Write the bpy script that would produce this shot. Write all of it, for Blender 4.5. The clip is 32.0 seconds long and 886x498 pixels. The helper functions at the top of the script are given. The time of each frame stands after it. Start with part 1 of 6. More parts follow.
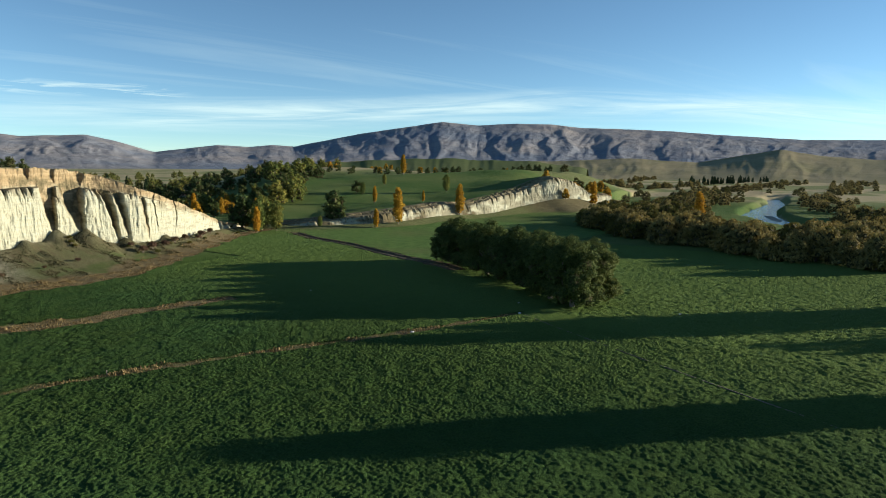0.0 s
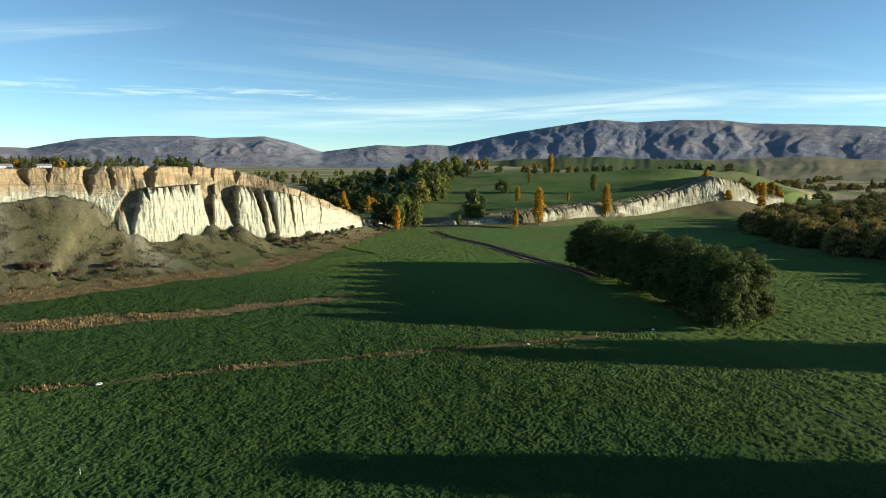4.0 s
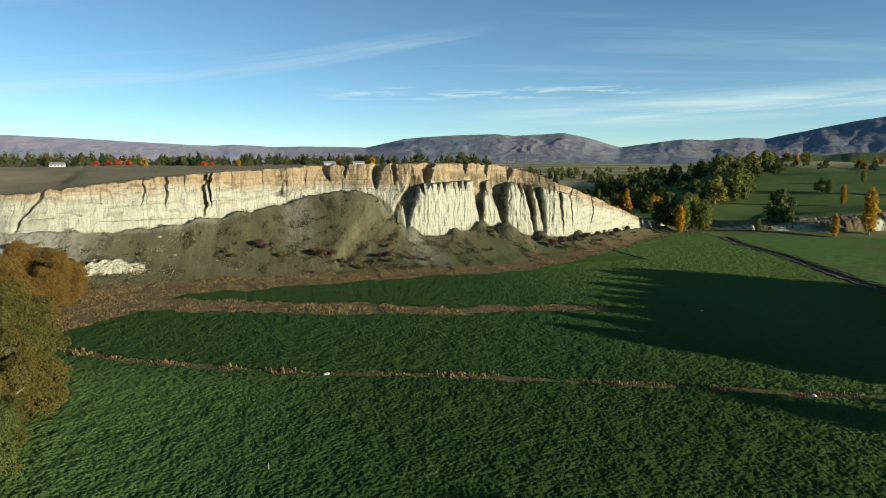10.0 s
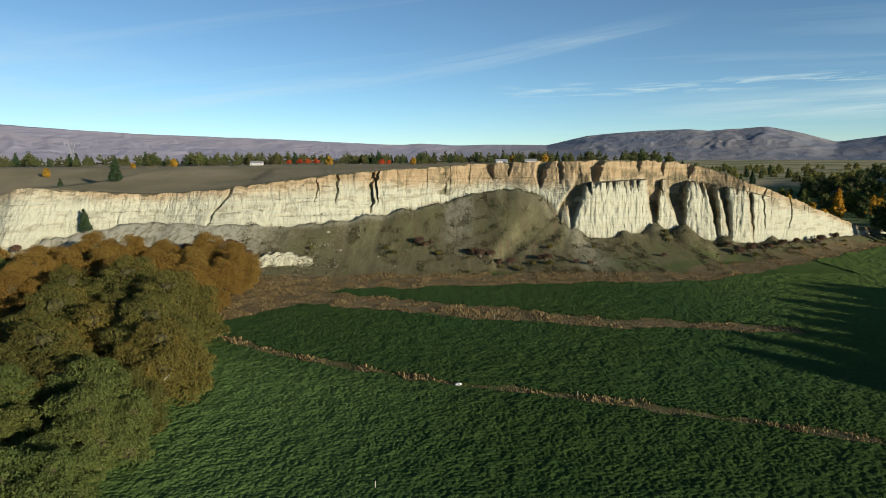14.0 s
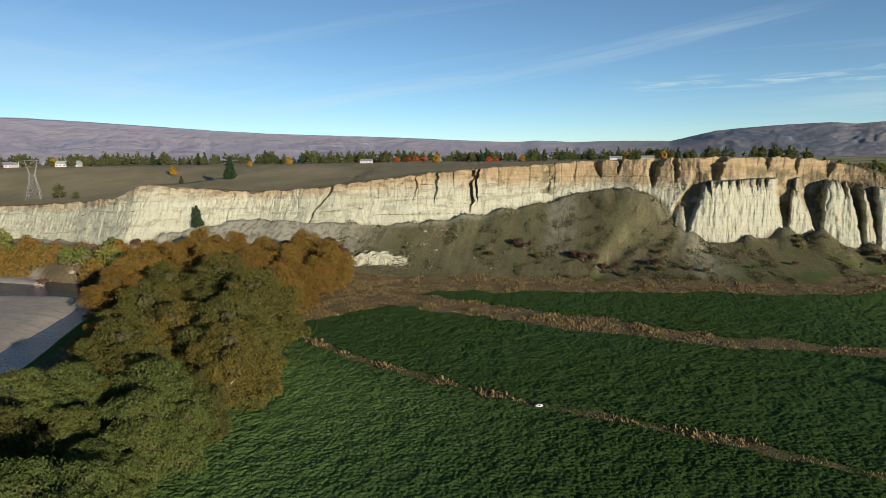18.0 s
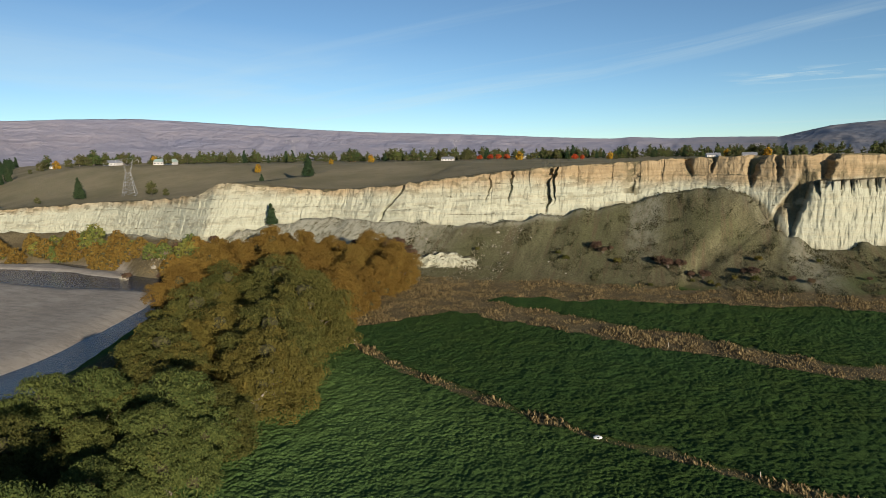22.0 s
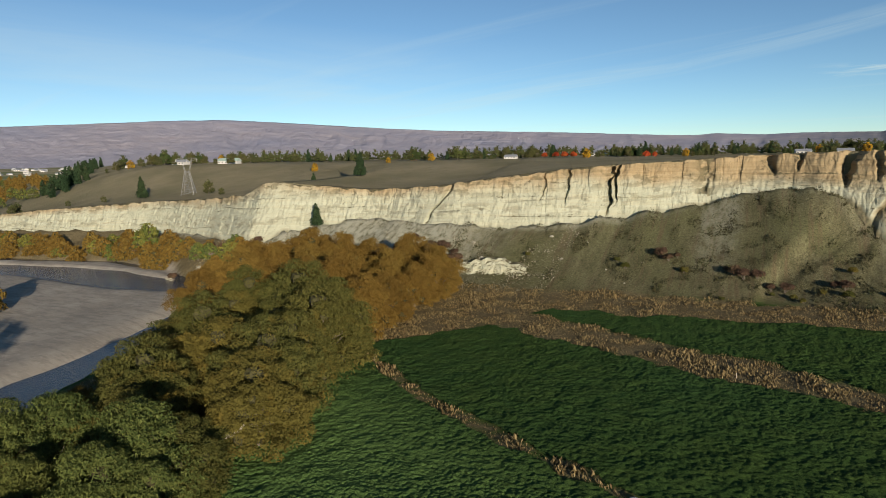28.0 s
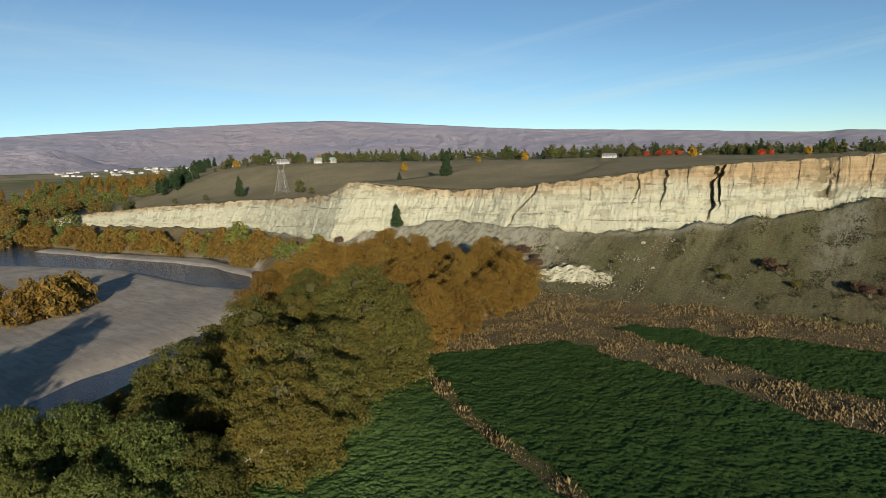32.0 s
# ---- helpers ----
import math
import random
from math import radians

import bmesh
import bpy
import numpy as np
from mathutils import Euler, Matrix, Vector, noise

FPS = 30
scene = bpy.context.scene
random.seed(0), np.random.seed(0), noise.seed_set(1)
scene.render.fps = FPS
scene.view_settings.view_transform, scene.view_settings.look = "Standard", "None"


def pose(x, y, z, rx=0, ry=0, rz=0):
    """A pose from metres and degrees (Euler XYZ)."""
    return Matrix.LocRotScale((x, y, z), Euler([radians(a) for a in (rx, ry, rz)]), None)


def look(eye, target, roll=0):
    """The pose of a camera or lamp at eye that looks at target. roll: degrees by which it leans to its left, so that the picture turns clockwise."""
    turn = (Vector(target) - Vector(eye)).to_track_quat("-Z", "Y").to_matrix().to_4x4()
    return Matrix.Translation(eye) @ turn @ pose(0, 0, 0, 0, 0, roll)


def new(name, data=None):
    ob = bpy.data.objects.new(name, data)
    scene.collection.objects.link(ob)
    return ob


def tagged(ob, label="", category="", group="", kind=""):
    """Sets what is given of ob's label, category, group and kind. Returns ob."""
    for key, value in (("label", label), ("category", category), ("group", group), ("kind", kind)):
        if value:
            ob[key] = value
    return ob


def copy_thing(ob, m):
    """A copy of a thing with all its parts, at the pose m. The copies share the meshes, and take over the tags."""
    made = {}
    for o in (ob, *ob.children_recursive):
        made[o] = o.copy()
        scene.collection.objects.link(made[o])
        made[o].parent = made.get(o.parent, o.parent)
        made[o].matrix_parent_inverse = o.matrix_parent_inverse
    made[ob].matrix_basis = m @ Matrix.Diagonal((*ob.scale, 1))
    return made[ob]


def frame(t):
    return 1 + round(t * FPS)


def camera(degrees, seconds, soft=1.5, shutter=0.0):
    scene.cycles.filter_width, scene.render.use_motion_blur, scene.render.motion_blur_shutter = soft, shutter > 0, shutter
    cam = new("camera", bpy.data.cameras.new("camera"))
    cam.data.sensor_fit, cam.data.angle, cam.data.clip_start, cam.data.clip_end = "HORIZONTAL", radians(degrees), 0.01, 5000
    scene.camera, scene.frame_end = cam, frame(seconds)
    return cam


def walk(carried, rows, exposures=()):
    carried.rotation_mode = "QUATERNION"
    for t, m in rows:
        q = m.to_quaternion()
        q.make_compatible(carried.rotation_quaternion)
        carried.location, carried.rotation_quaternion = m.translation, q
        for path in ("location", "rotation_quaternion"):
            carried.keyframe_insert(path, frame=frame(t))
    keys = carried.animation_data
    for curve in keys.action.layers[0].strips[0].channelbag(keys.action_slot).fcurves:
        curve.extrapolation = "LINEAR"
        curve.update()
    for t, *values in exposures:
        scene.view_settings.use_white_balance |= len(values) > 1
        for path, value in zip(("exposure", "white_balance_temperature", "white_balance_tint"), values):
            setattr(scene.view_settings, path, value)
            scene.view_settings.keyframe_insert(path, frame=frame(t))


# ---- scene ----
cam = camera(69.6, 32.0, soft=0.8)
PATH = [
    (0, (-18.32, 9.158, 35.765), (-16.709, 10.314, 35.502), 0.5),
    (0.5, (-16.933, 9.103, 35.767), (-15.35, 10.296, 35.503), 0.4),
    (1, (-15.545, 9.056, 35.77), (-13.991, 10.286, 35.506), 0.4),
    (1.5, (-14.152, 9.029, 35.777), (-12.629, 10.299, 35.512), 0.5),
    (2, (-12.752, 9.036, 35.787), (-11.267, 10.349, 35.52), 0.4),
    (2.5, (-11.35, 9.091, 35.799), (-9.912, 10.455, 35.531), 0.4),
    (3, (-9.947, 9.219, 35.815), (-8.558, 10.633, 35.547), 0.5),
    (3.5, (-8.543, 9.445, 35.837), (-7.204, 10.906, 35.568), 0.5),
    (5.5, (-2.92, 10.783, 36.008), (-1.773, 12.398, 35.734), 0.3),
    (6, (-1.513, 11.206, 36.026), (-0.424, 12.861, 35.751), 0.3),
    (6.5, (-0.143, 11.698, 36.029), (0.883, 13.392, 35.753), 0.2),
    (7, (1.176, 12.245, 36.019), (2.129, 13.981, 35.74), 0.2),
    (7.5, (2.449, 12.847, 36.007), (3.327, 14.622, 35.726), 0.2),
    (8, (3.698, 13.502, 35.994), (4.51, 15.308, 35.713), 0.2),
    (8.5, (4.918, 14.2, 35.976), (5.66, 16.036, 35.693), 0.2),
    (9, (6.13, 14.939, 35.954), (6.802, 16.801, 35.671), 0.2),
    (9.5, (7.319, 15.722, 35.937), (7.91, 17.611, 35.652), 0.1),
    (10, (8.47, 16.547, 35.918), (8.965, 18.464, 35.632), 0.0),
    (10.5, (9.569, 17.408, 35.894), (9.959, 19.348, 35.608), -0.1),
    (11, (10.607, 18.298, 35.868), (10.909, 20.254, 35.58), -0.1),
    (11.5, (11.595, 19.22, 35.843), (11.823, 21.186, 35.555), -0.2),
    (12, (12.534, 20.176, 35.824), (12.715, 22.146, 35.535), -0.2),
    (12.5, (13.425, 21.152, 35.81), (13.559, 23.127, 35.521), -0.3),
    (13, (14.248, 22.144, 35.799), (14.313, 24.122, 35.51), -0.3),
    (13.5, (14.997, 23.152, 35.794), (14.992, 25.131, 35.504), -0.4),
    (14, (15.649, 24.164, 35.787), (15.593, 26.142, 35.496), -0.4),
    (14.5, (16.232, 25.21, 35.783), (16.13, 27.186, 35.491), -0.5),
    (16.5, (18.354, 29.533, 35.768), (18.062, 31.49, 35.474), -0.6),
    (17, (18.903, 30.651, 35.766), (18.568, 32.6, 35.47), -0.6),
    (17.5, (19.462, 31.799, 35.762), (19.089, 33.741, 35.466), -0.6),
    (18, (20.019, 32.971, 35.754), (19.609, 34.906, 35.458), -0.7),
    (18.5, (20.554, 34.16, 35.745), (20.103, 36.086, 35.448), -0.7),
    (19, (21.064, 35.362, 35.734), (20.573, 37.278, 35.438), -0.8),
    (19.5, (21.537, 36.594, 35.725), (21.009, 38.5, 35.428), -0.7),
    (20, (21.961, 37.855, 35.721), (21.396, 39.75, 35.423), -0.8),
    (20.5, (22.344, 39.131, 35.712), (21.748, 41.016, 35.414), -0.8),
    (21, (22.682, 40.428, 35.702), (22.055, 42.303, 35.403), -0.9),
    (21.5, (22.98, 41.75, 35.691), (22.325, 43.616, 35.391), -0.9),
    (22, (23.244, 43.104, 35.685), (22.564, 44.961, 35.385), -0.9),
    (22.5, (23.496, 44.471, 35.681), (22.786, 46.316, 35.381), -1.0),
    (23, (23.739, 45.814, 35.676), (23.002, 47.649, 35.376), -1.0),
    (23.5, (23.992, 47.101, 35.661), (23.229, 48.925, 35.359), -1.1),
    (24, (24.23, 48.346, 35.643), (23.447, 50.162, 35.341), -1.1),
    (24.5, (24.433, 49.564, 35.622), (23.635, 51.373, 35.32), -1.2),
    (25, (24.604, 50.781, 35.6), (23.795, 52.585, 35.298), -1.2),
    (25.5, (24.754, 52.014, 35.571), (23.937, 53.814, 35.268), -1.1),
    (27.5, (25.252, 57.093, 35.306), (24.38, 58.867, 35.004), -1.3),
    (28, (25.368, 58.427, 35.281), (24.477, 60.192, 34.98), -1.2),
    (28.5, (25.474, 59.815, 35.269), (24.558, 61.568, 34.968), -1.3),
    (29, (25.58, 61.242, 35.257), (24.64, 62.982, 34.957), -1.3),
    (29.5, (25.694, 62.684, 35.245), (24.725, 64.408, 34.945), -1.4),
    (30, (25.818, 64.119, 35.231), (24.822, 65.827, 34.932), -1.3),
    (30.5, (25.951, 65.532, 35.219), (24.926, 67.223, 34.919), -1.4),
    (31, (26.092, 66.915, 35.204), (25.03, 68.583, 34.905), -1.3),
    (31.5, (26.243, 68.275, 35.192), (25.131, 69.909, 34.894), -1.4),
    (32, (26.404, 69.621, 35.18), (25.241, 71.221, 34.883), -1.4),
]
walk(cam, [(t, look(eye, target, roll)) for t, eye, target, roll in PATH],
     exposures=[(0, 0.97, 6500, 10), (3, 1.04, 6500, 9), (6, 1.02, 6500, 8), (9, 0.82, 6450, 8), (13, 0.57, 6450, 11), (17, 0.50, 6450, 15), (20, 0.48, 6500, 15), (32, 0.44, 6650, 13)])

# ---- world, sun ----
SUN_AZ, SUN_EL = -44.5, 11.0          # degrees: from +x towards +y, above the horizon
world = bpy.data.worlds.new("sky")
scene.world = world
world.use_nodes = True
wn, wl = world.node_tree.nodes, world.node_tree.links
wn.clear()
w_out, w_bg = wn.new("ShaderNodeOutputWorld"), wn.new("ShaderNodeBackground")
w_sky = wn.new("ShaderNodeTexSky")
w_sky.sky_type, w_sky.sun_disc = "NISHITA", False
w_sky.sun_elevation, w_sky.sun_rotation = radians(SUN_EL), radians(90 - SUN_AZ)
w_sky.altitude, w_sky.air_density, w_sky.dust_density, w_sky.ozone_density = 300, 0.6, 0.0, 3.0
w_bg.inputs["Strength"].default_value = 0.10
# thin streaks of high cloud, laid on a plane high above
w_co, w_sep = wn.new("ShaderNodeTexCoord"), wn.new("ShaderNodeSeparateXYZ")
wl.new(w_co.outputs["Generated"], w_sep.inputs[0])
w_add = wn.new("ShaderNodeMath"); w_add.operation = "ADD"; w_add.inputs[1].default_value = 0.06
wl.new(w_sep.outputs["Z"], w_add.inputs[0])
w_pl = []
for axis in "XY":
    d = wn.new("ShaderNodeMath"); d.operation = "DIVIDE"
    wl.new(w_sep.outputs[axis], d.inputs[0]); wl.new(w_add.outputs[0], d.inputs[1])
    w_pl.append(d)
w_com = wn.new("ShaderNodeCombineXYZ")
wl.new(w_pl[0].outputs[0], w_com.inputs[0]); wl.new(w_pl[1].outputs[0], w_com.inputs[1])
def w_math(op, a, b=0.0, c=None, clamp=False):
    k = wn.new("ShaderNodeMath")
    k.operation, k.use_clamp = op, clamp
    for sock, v in zip(k.inputs, (a, b) if c is None else (a, b, c)):
        if isinstance(v, (int, float)):
            sock.default_value = v
        else:
            wl.new(v, sock)
    return k.outputs[0]


def w_noise(vec, scale, detail, rough=0.55, dist=0.0):
    k = wn.new("ShaderNodeTexNoise")
    k.inputs["Scale"].default_value, k.inputs["Detail"].default_value = scale, detail
    k.inputs["Roughness"].default_value, k.inputs["Distortion"].default_value = rough, dist
    wl.new(vec, k.inputs["Vector"])
    return k.outputs["Fac"]


def w_streak(points, wide, long, seed, lo, hi, ends):
    """A drifted band of ice cloud: bearing and height (degrees) of its mid-line, its half width, length of its fibres."""
    ramp = wn.new("ShaderNodeValToRGB")
    e = ramp.color_ramp.elements
    while len(e) < len(points):
        e.new(0.5)
    for el, (az, up) in zip(e, sorted(points)):
        el.position, el.color = (az + 20) / 220, (up / 20, up / 20, up / 20, 1)
    wl.new(w_math("DIVIDE", w_math("ADD", w_az, 20.0), 220.0), ramp.inputs[0])
    off = w_math("SUBTRACT", w_el, w_math("MULTIPLY", ramp.outputs[0], 20.0))
    at = wn.new("ShaderNodeCombineXYZ")
    wl.new(w_math("DIVIDE", w_az, long), at.inputs[0]), wl.new(w_math("DIVIDE", off, wide * 0.55), at.inputs[1])
    at.inputs[2].default_value = seed
    body = w_math("SUBTRACT", 1.0, w_math("POWER", w_math("DIVIDE", w_math("ABSOLUTE", off), wide), 1.5), clamp=True)
    fade = w_math("MULTIPLY", w_math("DIVIDE", w_math("SUBTRACT", w_az, ends[0]), ends[1], clamp=True), w_math("DIVIDE", w_math("SUBTRACT", ends[3], w_az), ends[2], clamp=True))
    grain = w_math("DIVIDE", w_math("SUBTRACT", w_noise(at.outputs[0], 1.0, 7, 0.6, 0.7), lo), hi - lo, clamp=True)
    return w_math("MULTIPLY", w_math("MULTIPLY", body, fade), grain)


w_az = w_math("MULTIPLY", w_math("ARCTAN2", w_sep.outputs["Y"], w_sep.outputs["X"]), 57.29578)
w_el = w_math("MULTIPLY", w_math("ARCSINE", w_sep.outputs["Z"]), 57.29578)
w_map = wn.new("ShaderNodeMapping")
w_map.vector_type = "TEXTURE"
w_map.inputs["Rotation"].default_value = (0, 0, radians(163))
w_map.inputs["Scale"].default_value = (6.0, 0.85, 1)
wl.new(w_com.outputs[0], w_map.inputs[0])
w_thin = w_math("MULTIPLY", w_math("DIVIDE", w_math("SUBTRACT", w_noise(w_map.outputs[0], 1.1, 8, 0.55, 0.6), 0.54), 0.40, clamp=True), 0.30)
w_cloud = w_math("ADD", w_math("MULTIPLY", w_streak([(-20, 1.8), (1, 3.4), (12, 4.7), (25, 5.3), (46, 4.3), (63, 3.7), (80, 3.2)], 1.5, 15.0, 3.0, 0.34, 0.70, (-20, 14, 22, 80)), 0.75), w_thin)
w_cloud = w_math("ADD", w_cloud, w_math("MULTIPLY", w_streak([(70, 11.0), (82, 9.2), (88, 8.1), (97, 6.6), (107, 5.5), (125, 2.6)], 0.9, 11.0, 7.0, 0.30, 0.75, (70, 8, 14, 128)), 0.30))
w_cloud = w_math("ADD", w_cloud, w_math("MULTIPLY", w_streak([(55, 5.6), (86, 5.4)], 0.7, 5.0, 11.0, 0.50, 0.66, (56, 4, 6, 88)), 0.6))
w_cloud = w_math("ADD", w_cloud, w_math("MULTIPLY", w_streak([(105, 4.0), (135, 6.5), (165, 8.0)], 5.0, 26.0, 15.0, 0.25, 0.75, (104, 24, 30, 190)), 0.34), clamp=True)
w_mix = wn.new("ShaderNodeMix"); w_mix.data_type = "RGBA"
wl.new(w_cloud, w_mix.inputs["Factor"])
wl.new(w_sky.outputs[0], w_mix.inputs["A"])
w_mix.inputs["B"].default_value = (4.6, 5.6, 6.4, 1)
w_tint = wn.new("ShaderNodeMix"); w_tint.data_type, w_tint.blend_type = "RGBA", "MULTIPLY"
w_tint.inputs["Factor"].default_value = 1.0
w_tint.inputs["B"].default_value = (1.0, 1.02, 0.86, 1)      # clear dry air
wl.new(w_mix.outputs["Result"], w_tint.inputs["A"])
wl.new(w_tint.outputs["Result"], w_bg.inputs["Color"])
wl.new(w_bg.outputs[0], w_out.inputs[0])

sun = new("sun", bpy.data.lights.new("sun", "SUN"))
sun.data.energy, sun.data.angle, sun.data.color = 5.0, radians(0.5), (1.0, 0.90, 0.73)
sun_dir = Vector((math.cos(radians(SUN_EL)) * math.cos(radians(SUN_AZ)), math.cos(radians(SUN_EL)) * math.sin(radians(SUN_AZ)), math.sin(radians(SUN_EL))))
sun.matrix_world = look(sun_dir * 800, (0, 0, 0))

# ---- materials ----
class Nodes:
    """A material's node tree with short calls."""

    def __init__(self, name, rough=0.9, spec=0.2):
        self.m = bpy.data.materials.new(name)
        self.m.use_nodes = True
        self.n, self.l = self.m.node_tree.nodes, self.m.node_tree.links
        self.bsdf = self.n["Principled BSDF"]
        self.bsdf.inputs["Roughness"].default_value = rough
        self.bsdf.inputs["Specular IOR Level"].default_value = spec
        self.pos = self.n.new("ShaderNodeNewGeometry").outputs["Position"]

    def put(self, sock, v):
        if isinstance(v, (int, float)):
            sock.default_value = v
        elif isinstance(v, tuple):
            sock.default_value = (*v, 1) if len(sock.default_value) == 4 and len(v) == 3 else v
        else:
            self.l.new(v, sock)

    def scaled(self, sx, sy, sz, vec=None):
        k = self.n.new("ShaderNodeMapping")
        k.inputs["Scale"].default_value = (sx, sy, sz)
        self.l.new(vec or self.pos, k.inputs[0])
        return k.outputs[0]

    def noise(self, scale, detail=5, rough=0.55, vec=None, dist=0.0):
        k = self.n.new("ShaderNodeTexNoise")
        k.inputs["Scale"].default_value, k.inputs["Detail"].default_value = scale, detail
        k.inputs["Roughness"].default_value, k.inputs["Distortion"].default_value = rough, dist
        self.l.new(vec or self.pos, k.inputs["Vector"])
        return k.outputs["Fac"]

    def voronoi(self, scale, vec=None):
        k = self.n.new("ShaderNodeTexVoronoi")
        k.inputs["Scale"].default_value = scale
        self.l.new(vec or self.pos, k.inputs["Vector"])
        return k.outputs["Distance"]

    def ramp(self, fac, *stops):
        k = self.n.new("ShaderNodeValToRGB")
        e = k.color_ramp.elements
        while len(e) < len(stops):
            e.new(0.5)
        for el, (p, c) in zip(e, stops):
            el.position, el.color = p, (*c, 1) if isinstance(c, tuple) else (c, c, c, 1)
        self.l.new(fac, k.inputs[0])
        return k.outputs[0]

    def mix(self, fac, a, b, mode="MIX"):
        k = self.n.new("ShaderNodeMix")
        k.data_type, k.blend_type = "RGBA", mode
        self.put(k.inputs["Factor"], fac), self.put(k.inputs["A"], a), self.put(k.inputs["B"], b)
        return k.outputs["Result"]

    def math(self, op, a, b=0.0):
        k = self.n.new("ShaderNodeMath")
        k.operation = op
        self.put(k.inputs[0], a), self.put(k.inputs[1], b)
        return k.outputs[0]

    def attr(self, name):
        k = self.n.new("ShaderNodeAttribute")
        k.attribute_name = name
        return k.outputs["Fac"]

    def island(self):
        return self.n.new("ShaderNodeNewGeometry").outputs["Random Per Island"]

    def chance(self):
        return self.n.new("ShaderNodeObjectInfo").outputs["Random"]

    def up(self):
        k = self.n.new("ShaderNodeSeparateXYZ")
        self.l.new(self.n.new("ShaderNodeNewGeometry").outputs["Normal"], k.inputs[0])
        return k.outputs["Z"]

    def bump(self, height, dist, strength=1.0):
        k = self.n.new("ShaderNodeBump")
        k.inputs["Distance"].default_value = dist
        self.put(k.inputs["Strength"], strength)
        self.l.new(height, k.inputs["Height"])
        self.l.new(k.outputs[0], self.bsdf.inputs["Normal"])

    def done(self, color, rough=None):
        self.put(self.bsdf.inputs["Base Color"], color)
        if rough is not None:
            self.put(self.bsdf.inputs["Roughness"], rough)
        return self.m


def make_ground():
    k = Nodes("ground_cover", 0.97, 0.03)
    big, mid, fine = k.noise(0.012, 4), k.noise(0.15, 5), k.noise(1.6, 6, 0.65)
    green = k.mix(k.ramp(mid, (0.35, 0.0), (0.7, 1.0)), (0.032, 0.070, 0.015), (0.054, 0.098, 0.022))
    green = k.mix(k.ramp(fine, (0.35, 0.0), (0.75, 0.7)), green, (0.076, 0.120, 0.028))
    green = k.mix(k.ramp(big, (0.5, 0.0), (0.75, 0.35)), green, (0.060, 0.070, 0.022))
    pasture = k.mix(k.ramp(k.noise(0.02, 5), (0.35, 0.0), (0.7, 1.0)), (0.052, 0.104, 0.028), (0.118, 0.150, 0.050))
    pasture = k.mix(k.ramp(fine, (0.4, 0.0), (0.8, 0.4)), pasture, (0.11, 0.115, 0.05))
    # Distant fields: tan patches, painted paler to stand in for mist.
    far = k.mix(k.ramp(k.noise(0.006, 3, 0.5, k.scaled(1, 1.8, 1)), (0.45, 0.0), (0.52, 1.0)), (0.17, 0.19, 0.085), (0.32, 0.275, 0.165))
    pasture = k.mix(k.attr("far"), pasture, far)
    dry = k.mix(k.ramp(mid, (0.3, 0.0), (0.7, 1.0)), (0.118, 0.098, 0.054), (0.205, 0.168, 0.096))
    dry = k.mix(k.ramp(fine, (0.35, 0.0), (0.7, 0.8)), dry, (0.075, 0.058, 0.032))
    streak = k.noise(0.35, 7, 0.68, k.scaled(1.6, 0.25, 0.25))
    scree = k.mix(k.ramp(streak, (0.36, 0.0), (0.66, 1.0)), (0.096, 0.090, 0.048), (0.182, 0.168, 0.092))
    scree = k.mix(k.ramp(k.noise(0.045, 4), (0.45, 0.0), (0.62, 0.8)), scree, (0.122, 0.124, 0.058))
    scree = k.mix(k.ramp(k.noise(0.30, 6, 0.7, k.scaled(2.2, 0.16, 0.16)), (0.52, 0.0), (0.62, 0.7)), scree, (0.122, 0.088, 0.052))
    scree = k.mix(k.ramp(fine, (0.50, 0.0), (0.66, 0.8)), scree, (0.055, 0.053, 0.026))
    scree = k.mix(k.ramp(k.noise(2.1, 6, 0.8), (0.53, 0.0), (0.57, 0.65)), scree, (0.048, 0.047, 0.024))
    scree = k.mix(k.ramp(k.noise(2.6, 6, 0.8, k.scaled(1, 1.0, 0.6)), (0.58, 0.0), (0.62, 0.7)), scree, (0.27, 0.25, 0.17))
    litter = k.math("MULTIPLY", k.attr("litter"), k.ramp(k.noise(0.5, 7, 0.75, k.scaled(1.2, 0.6, 0.6)), (0.36, 0.0), (0.54, 1.0)))
    scree = k.mix(litter, scree, (0.37, 0.36, 0.275))
    plat = k.mix(k.ramp(k.noise(0.03, 6, 0.6), (0.35, 0.0), (0.68, 1.0)), (0.195, 0.172, 0.100), (0.285, 0.240, 0.150))
    plat = k.mix(k.ramp(k.noise(0.25, 6, 0.7), (0.52, 0.0), (0.75, 0.6)), plat, (0.165, 0.160, 0.082))
    stones = k.voronoi(3.5)
    ripple = k.noise(0.5, 7, 0.7, k.scaled(0.35, 1.3, 1))
    gravel = k.mix(k.ramp(k.noise(0.12, 6, 0.6, k.scaled(1, 0.45, 1)), (0.35, 0.0), (0.7, 1.0)), (0.31, 0.275, 0.225), (0.43, 0.385, 0.315))
    gravel = k.mix(k.ramp(stones, (0.0, 0.4), (0.25, 0.0)), gravel, (0.19, 0.17, 0.145))
    gravel = k.mix(k.ramp(ripple, (0.45, 0.0), (0.62, 0.7)), gravel, (0.235, 0.212, 0.18))
    gravel = k.mix(k.ramp(k.noise(1.1, 6, 0.75), (0.55, 0.0), (0.70, 0.6)), gravel, (0.46, 0.42, 0.36))
    c = k.mix(k.attr("pasture"), green, pasture)
    c = k.mix(k.attr("plateau"), c, plat)
    c = k.mix(k.attr("scree"), c, scree)
    c = k.mix(k.attr("dry"), c, dry)
    c = k.mix(k.attr("gravel"), c, gravel)
